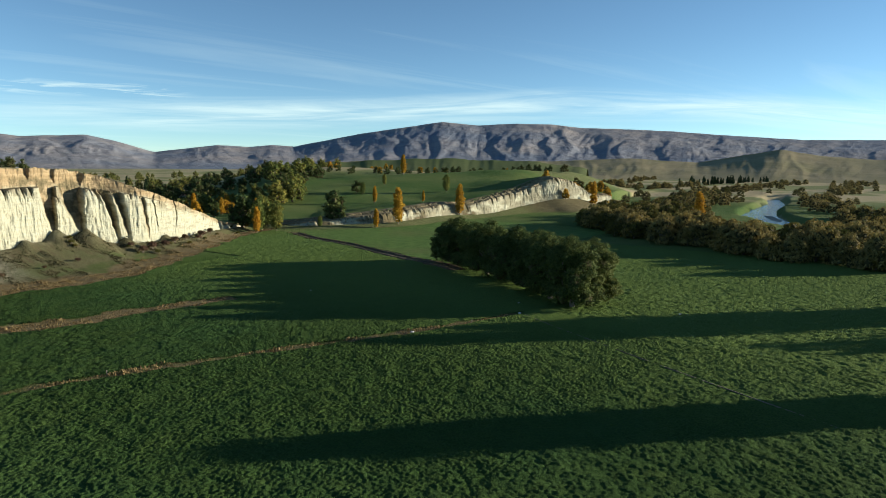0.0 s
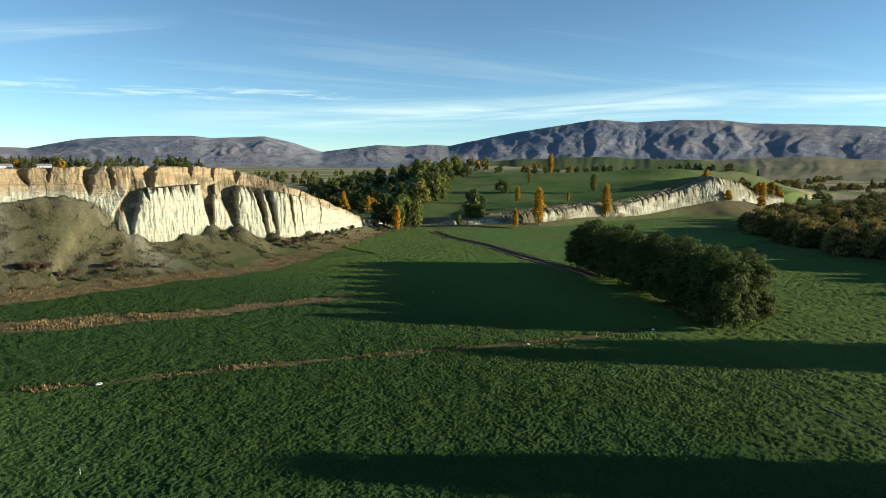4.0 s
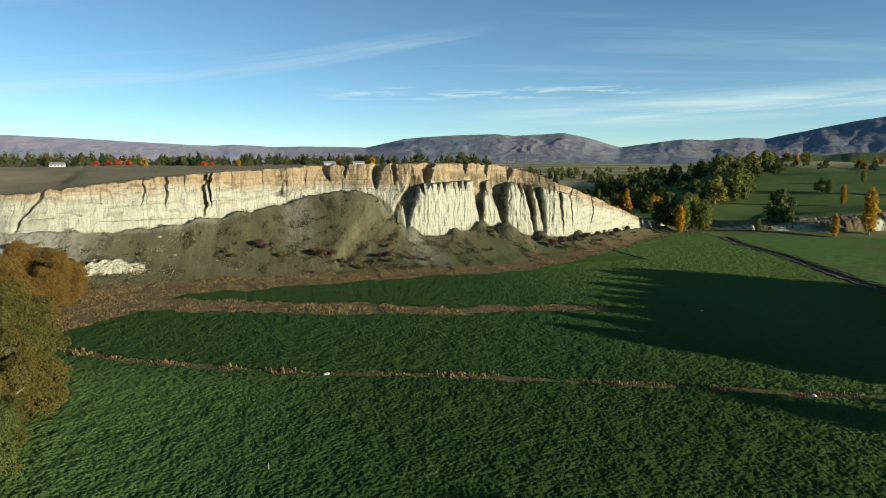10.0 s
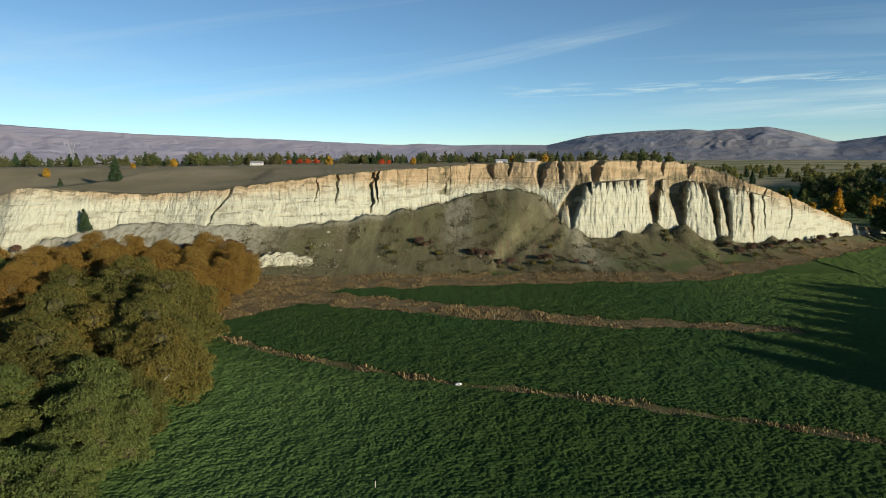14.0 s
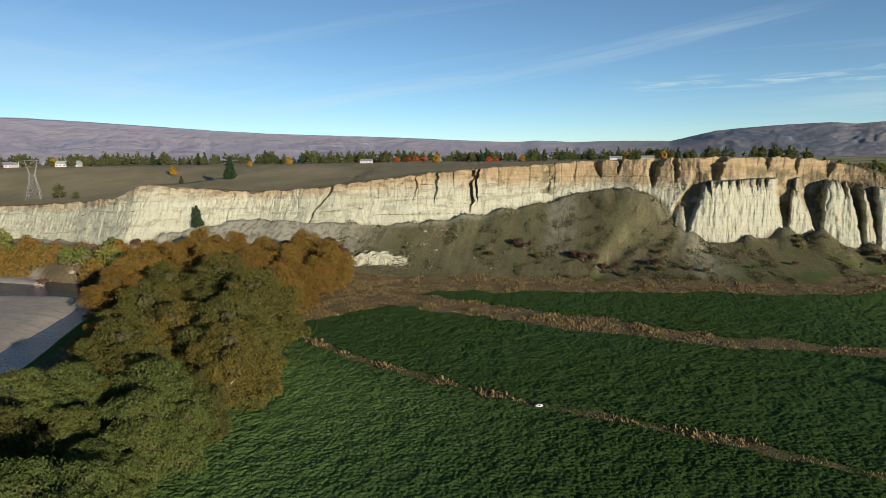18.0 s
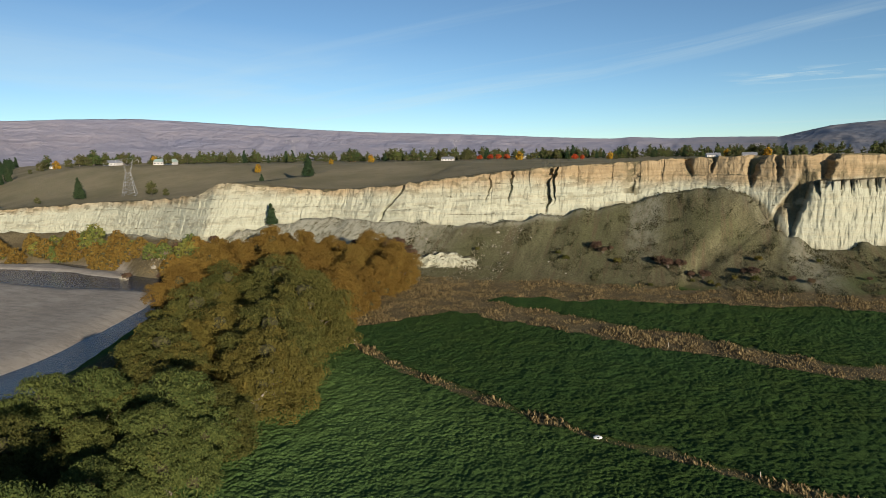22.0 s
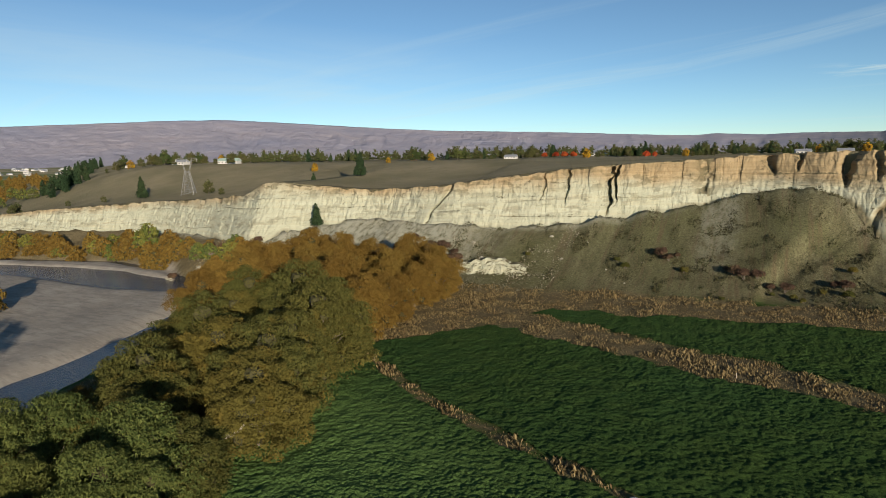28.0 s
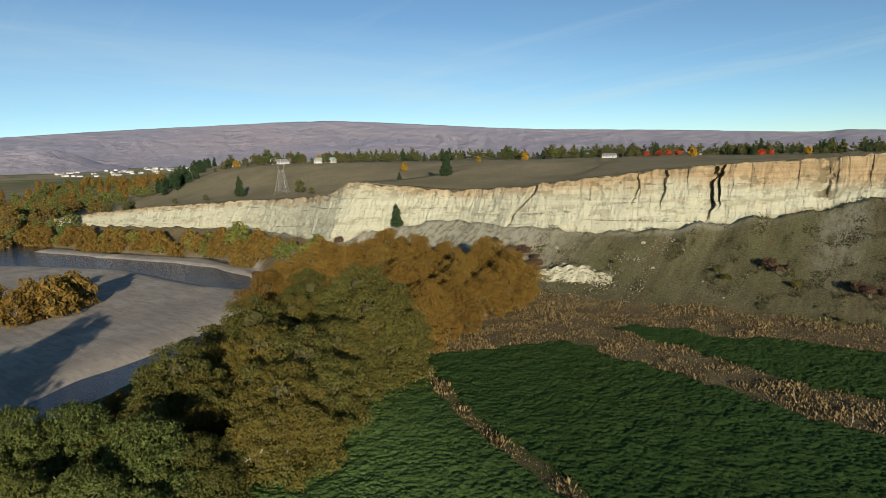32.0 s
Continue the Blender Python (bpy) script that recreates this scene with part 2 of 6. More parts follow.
    c = k.mix(k.math("MULTIPLY", k.attr("mud"), k.ramp(fine, (0.30, 0.6), (0.60, 1.0))), c, k.mix(k.ramp(mid, (0.4, 0.0), (0.6, 1.0)), (0.036, 0.028, 0.019), (0.075, 0.056, 0.036)))
    k.bump(k.mix(0.75, k.mix(0.5, fine, mid), k.noise(3.4, 4, 0.65)), 0.45, k.math("SUBTRACT", 1.0, k.math("MULTIPLY", k.attr("gravel"), 0.55)))
    return k.done(c)


def make_crop():
    k = Nodes("crop_leaves", 0.9, 0.03)
    fine, mid, big = k.noise(3.6, 5, 0.75), k.noise(0.22, 5), k.noise(0.018, 4)
    c = k.mix(k.ramp(fine, (0.38, 0.0), (0.64, 1.0)), (0.019, 0.043, 0.012), (0.060, 0.108, 0.027))
    c = k.mix(k.ramp(mid, (0.42, 0.0), (0.72, 0.28)), c, (0.090, 0.125, 0.030))
    c = k.mix(k.ramp(big, (0.42, 0.0), (0.66, 0.45)), c, (0.034, 0.086, 0.030))
    sx = k.n.new("ShaderNodeSeparateXYZ")
    k.l.new(k.pos, sx.inputs[0])
    slant = k.math("ADD", sx.outputs[0], k.math("MULTIPLY", k.math("MAXIMUM", k.math("SUBTRACT", sx.outputs[1], 118.0), 0.0), 1.6))
    west = k.ramp(k.math("ADD", k.math("DIVIDE", slant, 120.0), k.math("MULTIPLY", big, 0.4)), (0.06, 1.0), (0.36, 0.0))
    c = k.mix(k.math("MULTIPLY", west, k.ramp(fine, (0.30, 0.15), (0.60, 1.0))), c, (0.118, 0.196, 0.056))     # paler green towards the west
    east = k.ramp(k.math("DIVIDE", sx.outputs[0], 160.0), (0.40, 0.0), (0.75, 0.8))
    c = k.mix(k.math("MULTIPLY", east, k.ramp(fine, (0.30, 0.15), (0.60, 1.0))), c, (0.130, 0.190, 0.048))
    k.bump(k.noise(7.0, 3, 0.75), 0.25, 1.0)
    return k.done(c)


def make_rock():
    k = Nodes("cliff_rock", 0.92, 0.15)
    bed = k.noise(0.55, 7, 0.6, k.scaled(0.10, 0.10, 1.9))
    run = k.noise(0.8, 7, 0.66, k.scaled(1.4, 1.4, 0.16))
    grain = k.noise(2.8, 6, 0.7)
    white = k.mix(k.ramp(bed, (0.30, 0.0), (0.70, 1.0)), (0.358, 0.360, 0.258), (0.426, 0.430, 0.324))
    white = k.mix(k.math("MULTIPLY", k.ramp(run, (0.54, 0.0), (0.80, 0.6)), k.attr("fins")), white, (0.29, 0.275, 0.205))
    white = k.mix(k.ramp(grain, (0.60, 0.0), (0.72, 0.45)), white, (0.27, 0.255, 0.19))
    flute = k.noise(1.5, 6, 0.7, k.scaled(1.5, 1.5, 0.30))
    white = k.mix(k.math("MULTIPLY", k.attr("fins"), 0.6), white, k.mix(k.ramp(flute, (0.56, 0.0), (0.66, 0.45)), white, (0.25, 0.235, 0.17)))
    bands = k.noise(1.0, 4, 0.6, k.scaled(0.05, 0.05, 1.6))
    white = k.mix(k.ramp(bands, (0.50, 0.0), (0.60, 0.5)), white, (0.42, 0.395, 0.275))
    tan = k.mix(k.ramp(bed, (0.35, 0.0), (0.65, 1.0)), (0.270, 0.196, 0.104), (0.375, 0.288, 0.165))
    tan = k.mix(k.ramp(run, (0.54, 0.0), (0.78, 0.7)), tan, (0.185, 0.135, 0.078))
    c = k.mix(k.attr("soil"), white, tan)
    c = k.mix(k.ramp(k.noise(3.6, 4, 0.8), (0.58, 0.0), (0.63, 0.35)), c, (0.22, 0.20, 0.14))
    c = k.mix(k.ramp(k.noise(0.9, 8, 0.75, k.scaled(1, 1, 0.55)), (0.61, 0.0), (0.64, 0.6)), c, (0.17, 0.15, 0.10))
    weeds = k.mix(k.ramp(k.noise(1.2, 5), (0.35, 0.0), (0.65, 1.0)), (0.085, 0.078, 0.042), (0.165, 0.135, 0.075))
    ledge = k.ramp(k.math("ADD", k.up(), k.math("MULTIPLY", k.math("SUBTRACT", k.noise(0.7, 5, 0.7), 0.5), 0.9)), (0.70, 0.0), (0.85, 0.9))
    c = k.mix(k.math("MAXIMUM", ledge, k.attr("weeds")), c, weeds)
    k.bump(k.mix(0.5, flute, grain), 0.6, 1.0)
    return k.done(c)


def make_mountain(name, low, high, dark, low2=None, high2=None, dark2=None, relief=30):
    """Bare ranges: two sets of colours by the attribute tone, mottled at two scales; the far range's carry haze."""
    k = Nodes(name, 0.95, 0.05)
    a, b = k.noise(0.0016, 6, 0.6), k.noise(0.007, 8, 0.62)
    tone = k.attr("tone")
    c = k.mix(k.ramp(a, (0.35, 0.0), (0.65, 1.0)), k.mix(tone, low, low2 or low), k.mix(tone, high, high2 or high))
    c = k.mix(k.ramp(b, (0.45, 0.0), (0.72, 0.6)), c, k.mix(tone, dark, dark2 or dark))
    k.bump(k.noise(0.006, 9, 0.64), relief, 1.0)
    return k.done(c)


def make_leaf(name, dark, light, accent, share=0.15, glow=0.25):
    """Foliage: two tones from clump to clump, a few accents, light that comes through the leaf."""
    k = Nodes(name, 0.75, 0.08)
    r = k.island()
    c = k.mix(r, dark, light)
    c = k.mix(k.ramp(k.noise(0.35, 3), (0.62 - share, 0.0), (0.80 - share * 0.6, 0.85)), c, accent)
    c = k.mix(k.ramp(k.chance(), (0.45, 0.0), (1.0, 0.4)), c, accent)
    c = k.mix(k.ramp(k.chance(), (0.0, 0.45), (0.3, 0.0)), c, dark)
    k.put(k.bsdf.inputs["Base Color"], c)
    t, s, o = k.n.new("ShaderNodeBsdfTranslucent"), k.n.new("ShaderNodeMixShader"), k.n["Material Output"]
    k.l.new(c, t.inputs["Color"])
    s.inputs[0].default_value = glow
    k.l.new(k.bsdf.outputs[0], s.inputs[1]), k.l.new(t.outputs[0], s.inputs[2]), k.l.new(s.outputs[0], o.inputs["Surface"])
    return k.m


def make_bark(name, a, b):
    k = Nodes(name, 0.9, 0.2)
    n = k.noise(6, 6, 0.65, k.scaled(1, 1, 0.25))
    k.bump(n, 0.06)
    return k.done(k.mix(k.ramp(n, (0.3, 0.0), (0.7, 1.0)), a, b))


def make_water():
    k = Nodes("river_water", 0.06, 0.4)
    k.bsdf.inputs["IOR"].default_value = 1.33
    n = k.noise(1.4, 6, 0.65, k.scaled(1, 0.55, 1))
    k.bump(n, 0.22, 0.7)
    c = k.mix(k.ramp(k.noise(0.05, 3), (0.4, 0.0), (0.7, 1.0)), (0.010, 0.022, 0.042), (0.018, 0.031, 0.050))
    return k.done(c)


def make_plain(name, color, rough=0.7, spec=0.3, scale=3.0, vary=0.25, metal=0.0):
    k = Nodes(name, rough, spec)
    k.bsdf.inputs["Metallic"].default_value = metal
    n = k.noise(scale, 5, 0.6)
    dark = tuple(v * (1 - vary) for v in color)
    return k.done(k.mix(k.ramp(n, (0.35, 0.0), (0.7, 1.0)), dark, color))


# Far range: haze and a front-lit paler west are put into its base colours.
M_GROUND, M_CROP, M_ROCK, M_HAZED_MOUNT, M_WATER = make_ground(), make_crop(), make_rock(), make_mountain("hazed_tussock", (0.150, 0.178, 0.222), (0.272, 0.252, 0.240), (0.130, 0.156, 0.196), (0.345, 0.340, 0.405), (0.450, 0.400, 0.420), (0.290, 0.292, 0.350)), make_water()
M_TAN = make_mountain("tan_grass", (0.165, 0.160, 0.088), (0.275, 0.230, 0.140), (0.115, 0.122, 0.060), relief=7)
M_HUMMOCK = make_mountain("green_pasture", (0.075, 0.105, 0.040), (0.150, 0.150, 0.070), (0.075, 0.100, 0.040), relief=4)
M_WILLOW = make_leaf("willow_olive", (0.050, 0.056, 0.014), (0.125, 0.120, 0.032), (0.170, 0.118, 0.024), 0.06)
M_WEEP = make_leaf("willow_green", (0.042, 0.064, 0.017), (0.130, 0.150, 0.040), (0.115, 0.110, 0.026), 0.02)
M_ORANGE = make_leaf("willow_orange", (0.112, 0.068, 0.016), (0.225, 0.138, 0.030), (0.205, 0.145, 0.034), 0.10)
M_OLIVE = make_leaf("olive_garden_leaf", (0.045, 0.058, 0.020), (0.105, 0.112, 0.038), (0.150, 0.125, 0.040), 0.04)
# Dark brown filler for crowns: shade between the leaves put into a colour.
M_INNER = make_bark("inner_shade", (0.036, 0.036, 0.014), (0.075, 0.066, 0.028))
M_YELLOW = make_leaf("poplar_yellow", (0.260, 0.150, 0.016), (0.460, 0.280, 0.028), (0.420, 0.200, 0.018), 0.10)
M_DARK = make_leaf("dark_green_leaf", (0.032, 0.058, 0.019), (0.095, 0.125, 0.038), (0.150, 0.150, 0.042), 0.04)
M_MIDGREEN = make_leaf("mid_green_leaf", (0.062, 0.098, 0.026), (0.160, 0.186, 0.048), (0.290, 0.225, 0.042), 0.10)
M_FIR = make_leaf("conifer_needles", (0.014, 0.031, 0.014), (0.036, 0.060, 0.026), (0.048, 0.066, 0.026), 0.0, 0.1)
M_SHRUB = make_leaf("shrub_twigs", (0.060, 0.038, 0.026), (0.120, 0.072, 0.045), (0.105, 0.085, 0.040), 0.08, 0.1)
M_ROWLEAF = make_leaf("dense_dark_leaf", (0.030, 0.052, 0.016), (0.130, 0.160, 0.044), (0.130, 0.140, 0.038), 0.0)
M_GREY = make_leaf("grey_willow_leaf", (0.115, 0.098, 0.036), (0.290, 0.232, 0.078), (0.290, 0.200, 0.050), 0.06)
M_RED = make_leaf("red_leaf", (0.25, 0.03, 0.015), (0.42, 0.06, 0.02), (0.45, 0.14, 0.03), 0.1)
M_BARK = make_bark("grey_bark", (0.09, 0.075, 0.06), (0.24, 0.20, 0.165))
M_PALEBARK = make_bark("bleached_wood", (0.30, 0.26, 0.215), (0.52, 0.47, 0.40))
M_DRYGRASS = make_leaf("dry_grass", (0.110, 0.080, 0.036), (0.340, 0.256, 0.122), (0.185, 0.120, 0.052), 0.03, 0.3)
M_SCRUB = make_leaf("talus_scrub", (0.040, 0.040, 0.018), (0.105, 0.092, 0.046), (0.060, 0.072, 0.026), 0.1, 0.1)
def make_pasture():
    k = Nodes("grazed_grass", 0.95, 0.03)
    big, mid, fine = k.noise(0.03, 4), k.noise(0.25, 5), k.noise(1.8, 6, 0.7)
    c = k.mix(k.ramp(mid, (0.35, 0.0), (0.70, 1.0)), (0.058, 0.118, 0.030), (0.105, 0.175, 0.046))
    c = k.mix(k.ramp(fine, (0.40, 0.0), (0.75, 0.7)), c, (0.135, 0.175, 0.058))
    c = k.mix(k.ramp(big, (0.50, 0.0), (0.70, 0.45)), c, (0.120, 0.122, 0.050))
    k.bump(k.noise(4.0, 4, 0.7), 0.2)
    return k.done(c)


M_PASTURE = make_pasture()
M_MUD = make_plain("wet_mud", (0.150, 0.118, 0.074), 0.9, 0.1, 0.9, 0.72)
M_CHIPS = make_plain("clay_chips", (0.42, 0.385, 0.28), 0.92, 0.1, 1.5, 0.45)

# ---- shape of the land ----
def hash2(i, j, seed):
    h = (i.astype(np.int64) * 374761393 + j.astype(np.int64) * 668265263 + seed * 974711) & 0x7FFFFFFF
    h = ((h ^ (h >> 13)) * 1274126177) & 0x7FFFFFFF
    return ((h ^ (h >> 16)) & 0xFFFFF) / 0xFFFFF


def vnoise(x, y, seed=0):
    """Value noise, 0 to 1."""
    x, y = np.asarray(x, float), np.asarray(y, float)
    i, j = np.floor(x), np.floor(y)
    u, v = x - i, y - j
    u, v = u * u * (3 - 2 * u), v * v * (3 - 2 * v)
    a, b = hash2(i, j, seed), hash2(i + 1, j, seed)
    c, d = hash2(i, j + 1, seed), hash2(i + 1, j + 1, seed)
    return (a * (1 - u) + b * u) * (1 - v) + (c * (1 - u) + d * u) * v


def fbm(x, y, octaves=4, seed=0, gain=0.5):
    out, amp, total = 0.0, 1.0, 0.0
    for k in range(octaves):
        out = out + amp * vnoise(x * 2**k + 17.3 * k, y * 2**k - 9.1 * k, seed + k)
        total += amp
        amp *= gain
    return out / total


def smooth(a, b, v):
    u = np.clip((v - a) / (b - a), 0, 1)
    return u * u * (3 - 2 * u)


# Rim x, y, z; foot of the bare rock x, y, z; length of the talus below it; thickness of the brown cap
BLUFF = np.array([
    (-345, 222, 5, -343, 219, 2, 8, 1), (-300, 228, 10, -298, 223.5, 4, 10, 1), (-256, 233.5, 13.8, -254, 227.5, 5.5, 11, 1), (-222, 240, 15.8, -220, 233, 6, 12, 1),
    (-200, 245, 17.2, -198, 237, 6, 14, 1), (-165, 239, 19, -164, 230.5, 6.5, 16, 1), (-141, 231.5, 21.3, -142, 222.5, 6.5, 14, 1),
    (-128, 229.5, 26.4, -130, 217, 6, 14, 0.8), (-112, 234, 24.6, -112, 227, 12, 26, 0.8), (-91, 239.6, 22.8, -91, 235, 14.5, 40, 1.2),
    (-69, 239.5, 24.5, -70, 233, 14, 36, 1.2), (-59, 240, 25.6, -56, 233, 13.4, 32, 1.5), (-32, 251.5, 28.7, -30, 242, 12.5, 38, 2.5),
    (-16, 257.5, 30, -16, 250, 15, 44, 4), (8, 268, 31.2, 8, 261, 18.5, 52, 5.5), (28.4, 274, 32.5, 28, 266, 24, 58, 9),
    (46.5, 268, 33, 45.5, 260, 22.5, 50, 8.5), (56, 264, 33.2, 54, 250, 10, 42, 8), (64.5, 261, 33.3, 63, 249.5, 5.6, 37, 7.5),
    (84, 270, 33.4, 79.5, 254, 8.4, 40, 7), (98, 275, 32.6, 91, 257.5, 7, 36, 6.5), (110, 276, 30.4, 106, 256, 5, 28, 5.5),
    (122.7, 263, 24.8, 119, 256.5, 3.2, 18, 3), (143.6, 268, 17.6, 141, 263.5, 4.2, 12, 1.5), (180, 290.6, 5.3, 178, 287.5, 2.8, 8, 1),
    (203, 304, 2.4, 201, 301, 1.6, 6, 0.5)])
TERRACE = np.array([
    (223, 300, 2.5, 219, 291, 1.2, 10, 1), (236, 282, 4.5, 229, 272, 1.5, 10, 1), (272, 259, 8, 266, 250, 2, 9, 1),
    (303, 258, 9.5, 299, 250, 3, 9, 1), (330, 259, 11, 327, 251, 3, 9, 1), (352, 254, 9.5, 348, 247, 2, 7, 1),
    (374, 251, 12.5, 369, 245, 2, 7, 1), (418, 253, 16.5, 412, 245.5, 5, 12, 1), (440, 248, 23, 436, 238, 8, 24, 1),
    (452, 243, 27.5, 447, 231, 10, 30, 1), (476, 238.5, 24.5, 471, 228, 9, 28, 1), (500, 236, 18, 496, 228, 6, 22, 1), (520, 236, 11, 517, 230, 3, 12, 1), (600, 250, 8, 595, 242, 3, 10, 1)])



def along(nodes, X, Y, step=4):
    """Signed distance from the mid-line of a bluff (plus: uphill), and its table's values there."""
    n = len(nodes)
    idx = np.linspace(0, n - 1, (n - 1) * step + 1)
    fine = np.stack([np.interp(idx, np.arange(n), nodes[:, c]) for c in range(nodes.shape[1])], 1)
    for _ in range(2):
        fine[1:-1] = (fine[:-2] + 2 * fine[1:-1] + fine[2:]) / 4
    mid = (fine[:, :2] + fine[:, 3:5]) / 2
    best, where, side = np.full(X.shape, 1e9), np.zeros(X.shape), np.ones(X.shape)
    for k in range(len(mid) - 1):
        ax, ay = mid[k]
        dx, dy = mid[k + 1] - mid[k]
        q = dx * dx + dy * dy
        t = np.clip(((X - ax) * dx + (Y - ay) * dy) / q, 0, 1)
        ex, ey = X - ax - t * dx, Y - ay - t * dy
        dist = np.hypot(ex, ey)
        near = dist < best
        best = np.where(near, dist, best)
        where = np.where(near, k + t, where)
        side = np.where(near, np.sign(dx * ey - dy * ex + 1e-9), side)
    values = [np.interp(where, np.arange(len(fine)), fine[:, c]) for c in range(fine.shape[1])]
    return best * side, values, fine


def polygon(X, Y, pts):
    """Signed distance to a polygon, plus inside."""
    best, inside = np.full(X.shape, 1e9), np.zeros(X.shape, bool)
    for (ax, ay), (bx, by) in zip(pts, pts[1:] + pts[:1]):
        dx, dy = bx - ax, by - ay
        t = np.clip(((X - ax) * dx + (Y - ay) * dy) / (dx * dx + dy * dy), 0, 1)
        best = np.minimum(best, np.hypot(X - ax - t * dx, Y - ay - t * dy))
        cross = (ay > Y) != (by > Y)
        inside ^= cross & (X < (bx - ax) * (Y - ay) / (by - ay + 1e-12) + ax)
    return np.where(inside, best, -best)


def ribbon(X, Y, pts):
    """Distance to a line of points, with how far along it (0 to 1)."""
    best, part = np.full(X.shape, 1e9), np.zeros(X.shape)
    for k, ((ax, ay), (bx, by)) in enumerate(zip(pts, pts[1:])):
        dx, dy = bx - ax, by - ay
        t = np.clip(((X - ax) * dx + (Y - ay) * dy) / (dx * dx + dy * dy), 0, 1)
        d = np.hypot(X - ax - t * dx, Y - ay - t * dy)
        part = np.where(d < best, (k + t) / (len(pts) - 1), part)
        best = np.minimum(best, d)
    return best, part


WEST_BED = [(-40, 30), (-60, 84), (-70, 104), (-78, 122), (-90, 148), (-108, 184), (-122, 202), (-148, 207), (-170, 215), (-197, 220), (-235, 211), (-345, 196), (-460, 240), (-520, 150), (-300, 60), (-200, 10)]
WEST_BAR = [(-70, 70), (-81, 98), (-87, 113), (-90, 122), (-92, 131), (-95, 142), (-99, 155), (-104, 170), (-117, 189), (-127, 190.5), (-146, 186.5), (-165, 186.5), (-184, 187.5), (-205, 188.5), (-235, 178), (-300, 150), (-260, 95), (-190, 40), (-110, 50)]
FAR_BAR = [(-144, 200.5), (-175, 204.5), (-198, 204.5), (-228, 198.5), (-290, 190), (-290, 200), (-235, 207), (-197, 217), (-159, 211.5)]
EAST_BAR = [(497, 80), (530, 93), (577, 106), (562, 93), (520, 80)]
EAST_BED = [(380, -60), (405, 30), (422, 66), (446, 83), (480, 98), (506, 111), (560, 124), (640, 130), (760, 135), (900, 165), (900, 130), (740, 101), (640, 95), (560, 83), (500, 64), (470, 40), (450, -60)]
CONES = [(85.8, 255.5, 3.6), (97.2, 256.5, 4.2), (74, 251.5, 2.6), (111.5, 255.5, 2.6), (130, 260, 2.4), (57, 249, 2.0)]
ROW_LINE = [(-36, 149), (-16, 135), (0, 127), (15, 120.5), (36, 114), (57, 105.5), (73, 98.5), (90, 91), (116, 82)]
WEED_STRIP = [(-24, 184), (-1, 172.5), (17, 167.5), (35, 162), (50, 157.5), (68, 155), (82, 152)]
FOOT_BELT = [(-30, 199), (6, 205), (40, 208), (60, 208.5), (84, 211), (104, 224), (135, 246), (170, 272), (205, 288)]
DITCH = [(160, 131), (165, 140), (172, 167), (185, 203), (193, 238), (203, 262)]
ROUGH_WEST = [(-26, 172), (-20, 186), (-14, 197), (0, 203), (0, 212), (-60, 206), (-110, 214), (-150, 226), (-200, 236), (-345, 232), (-345, 192), (-235, 206), (-197, 214), (-140, 203), (-105, 190), (-80, 150), (-72, 120), (-62, 95), (-48, 40), (-22, 40), (-27, 90), (-34, 120), (-38, 140), (-42, 153)]


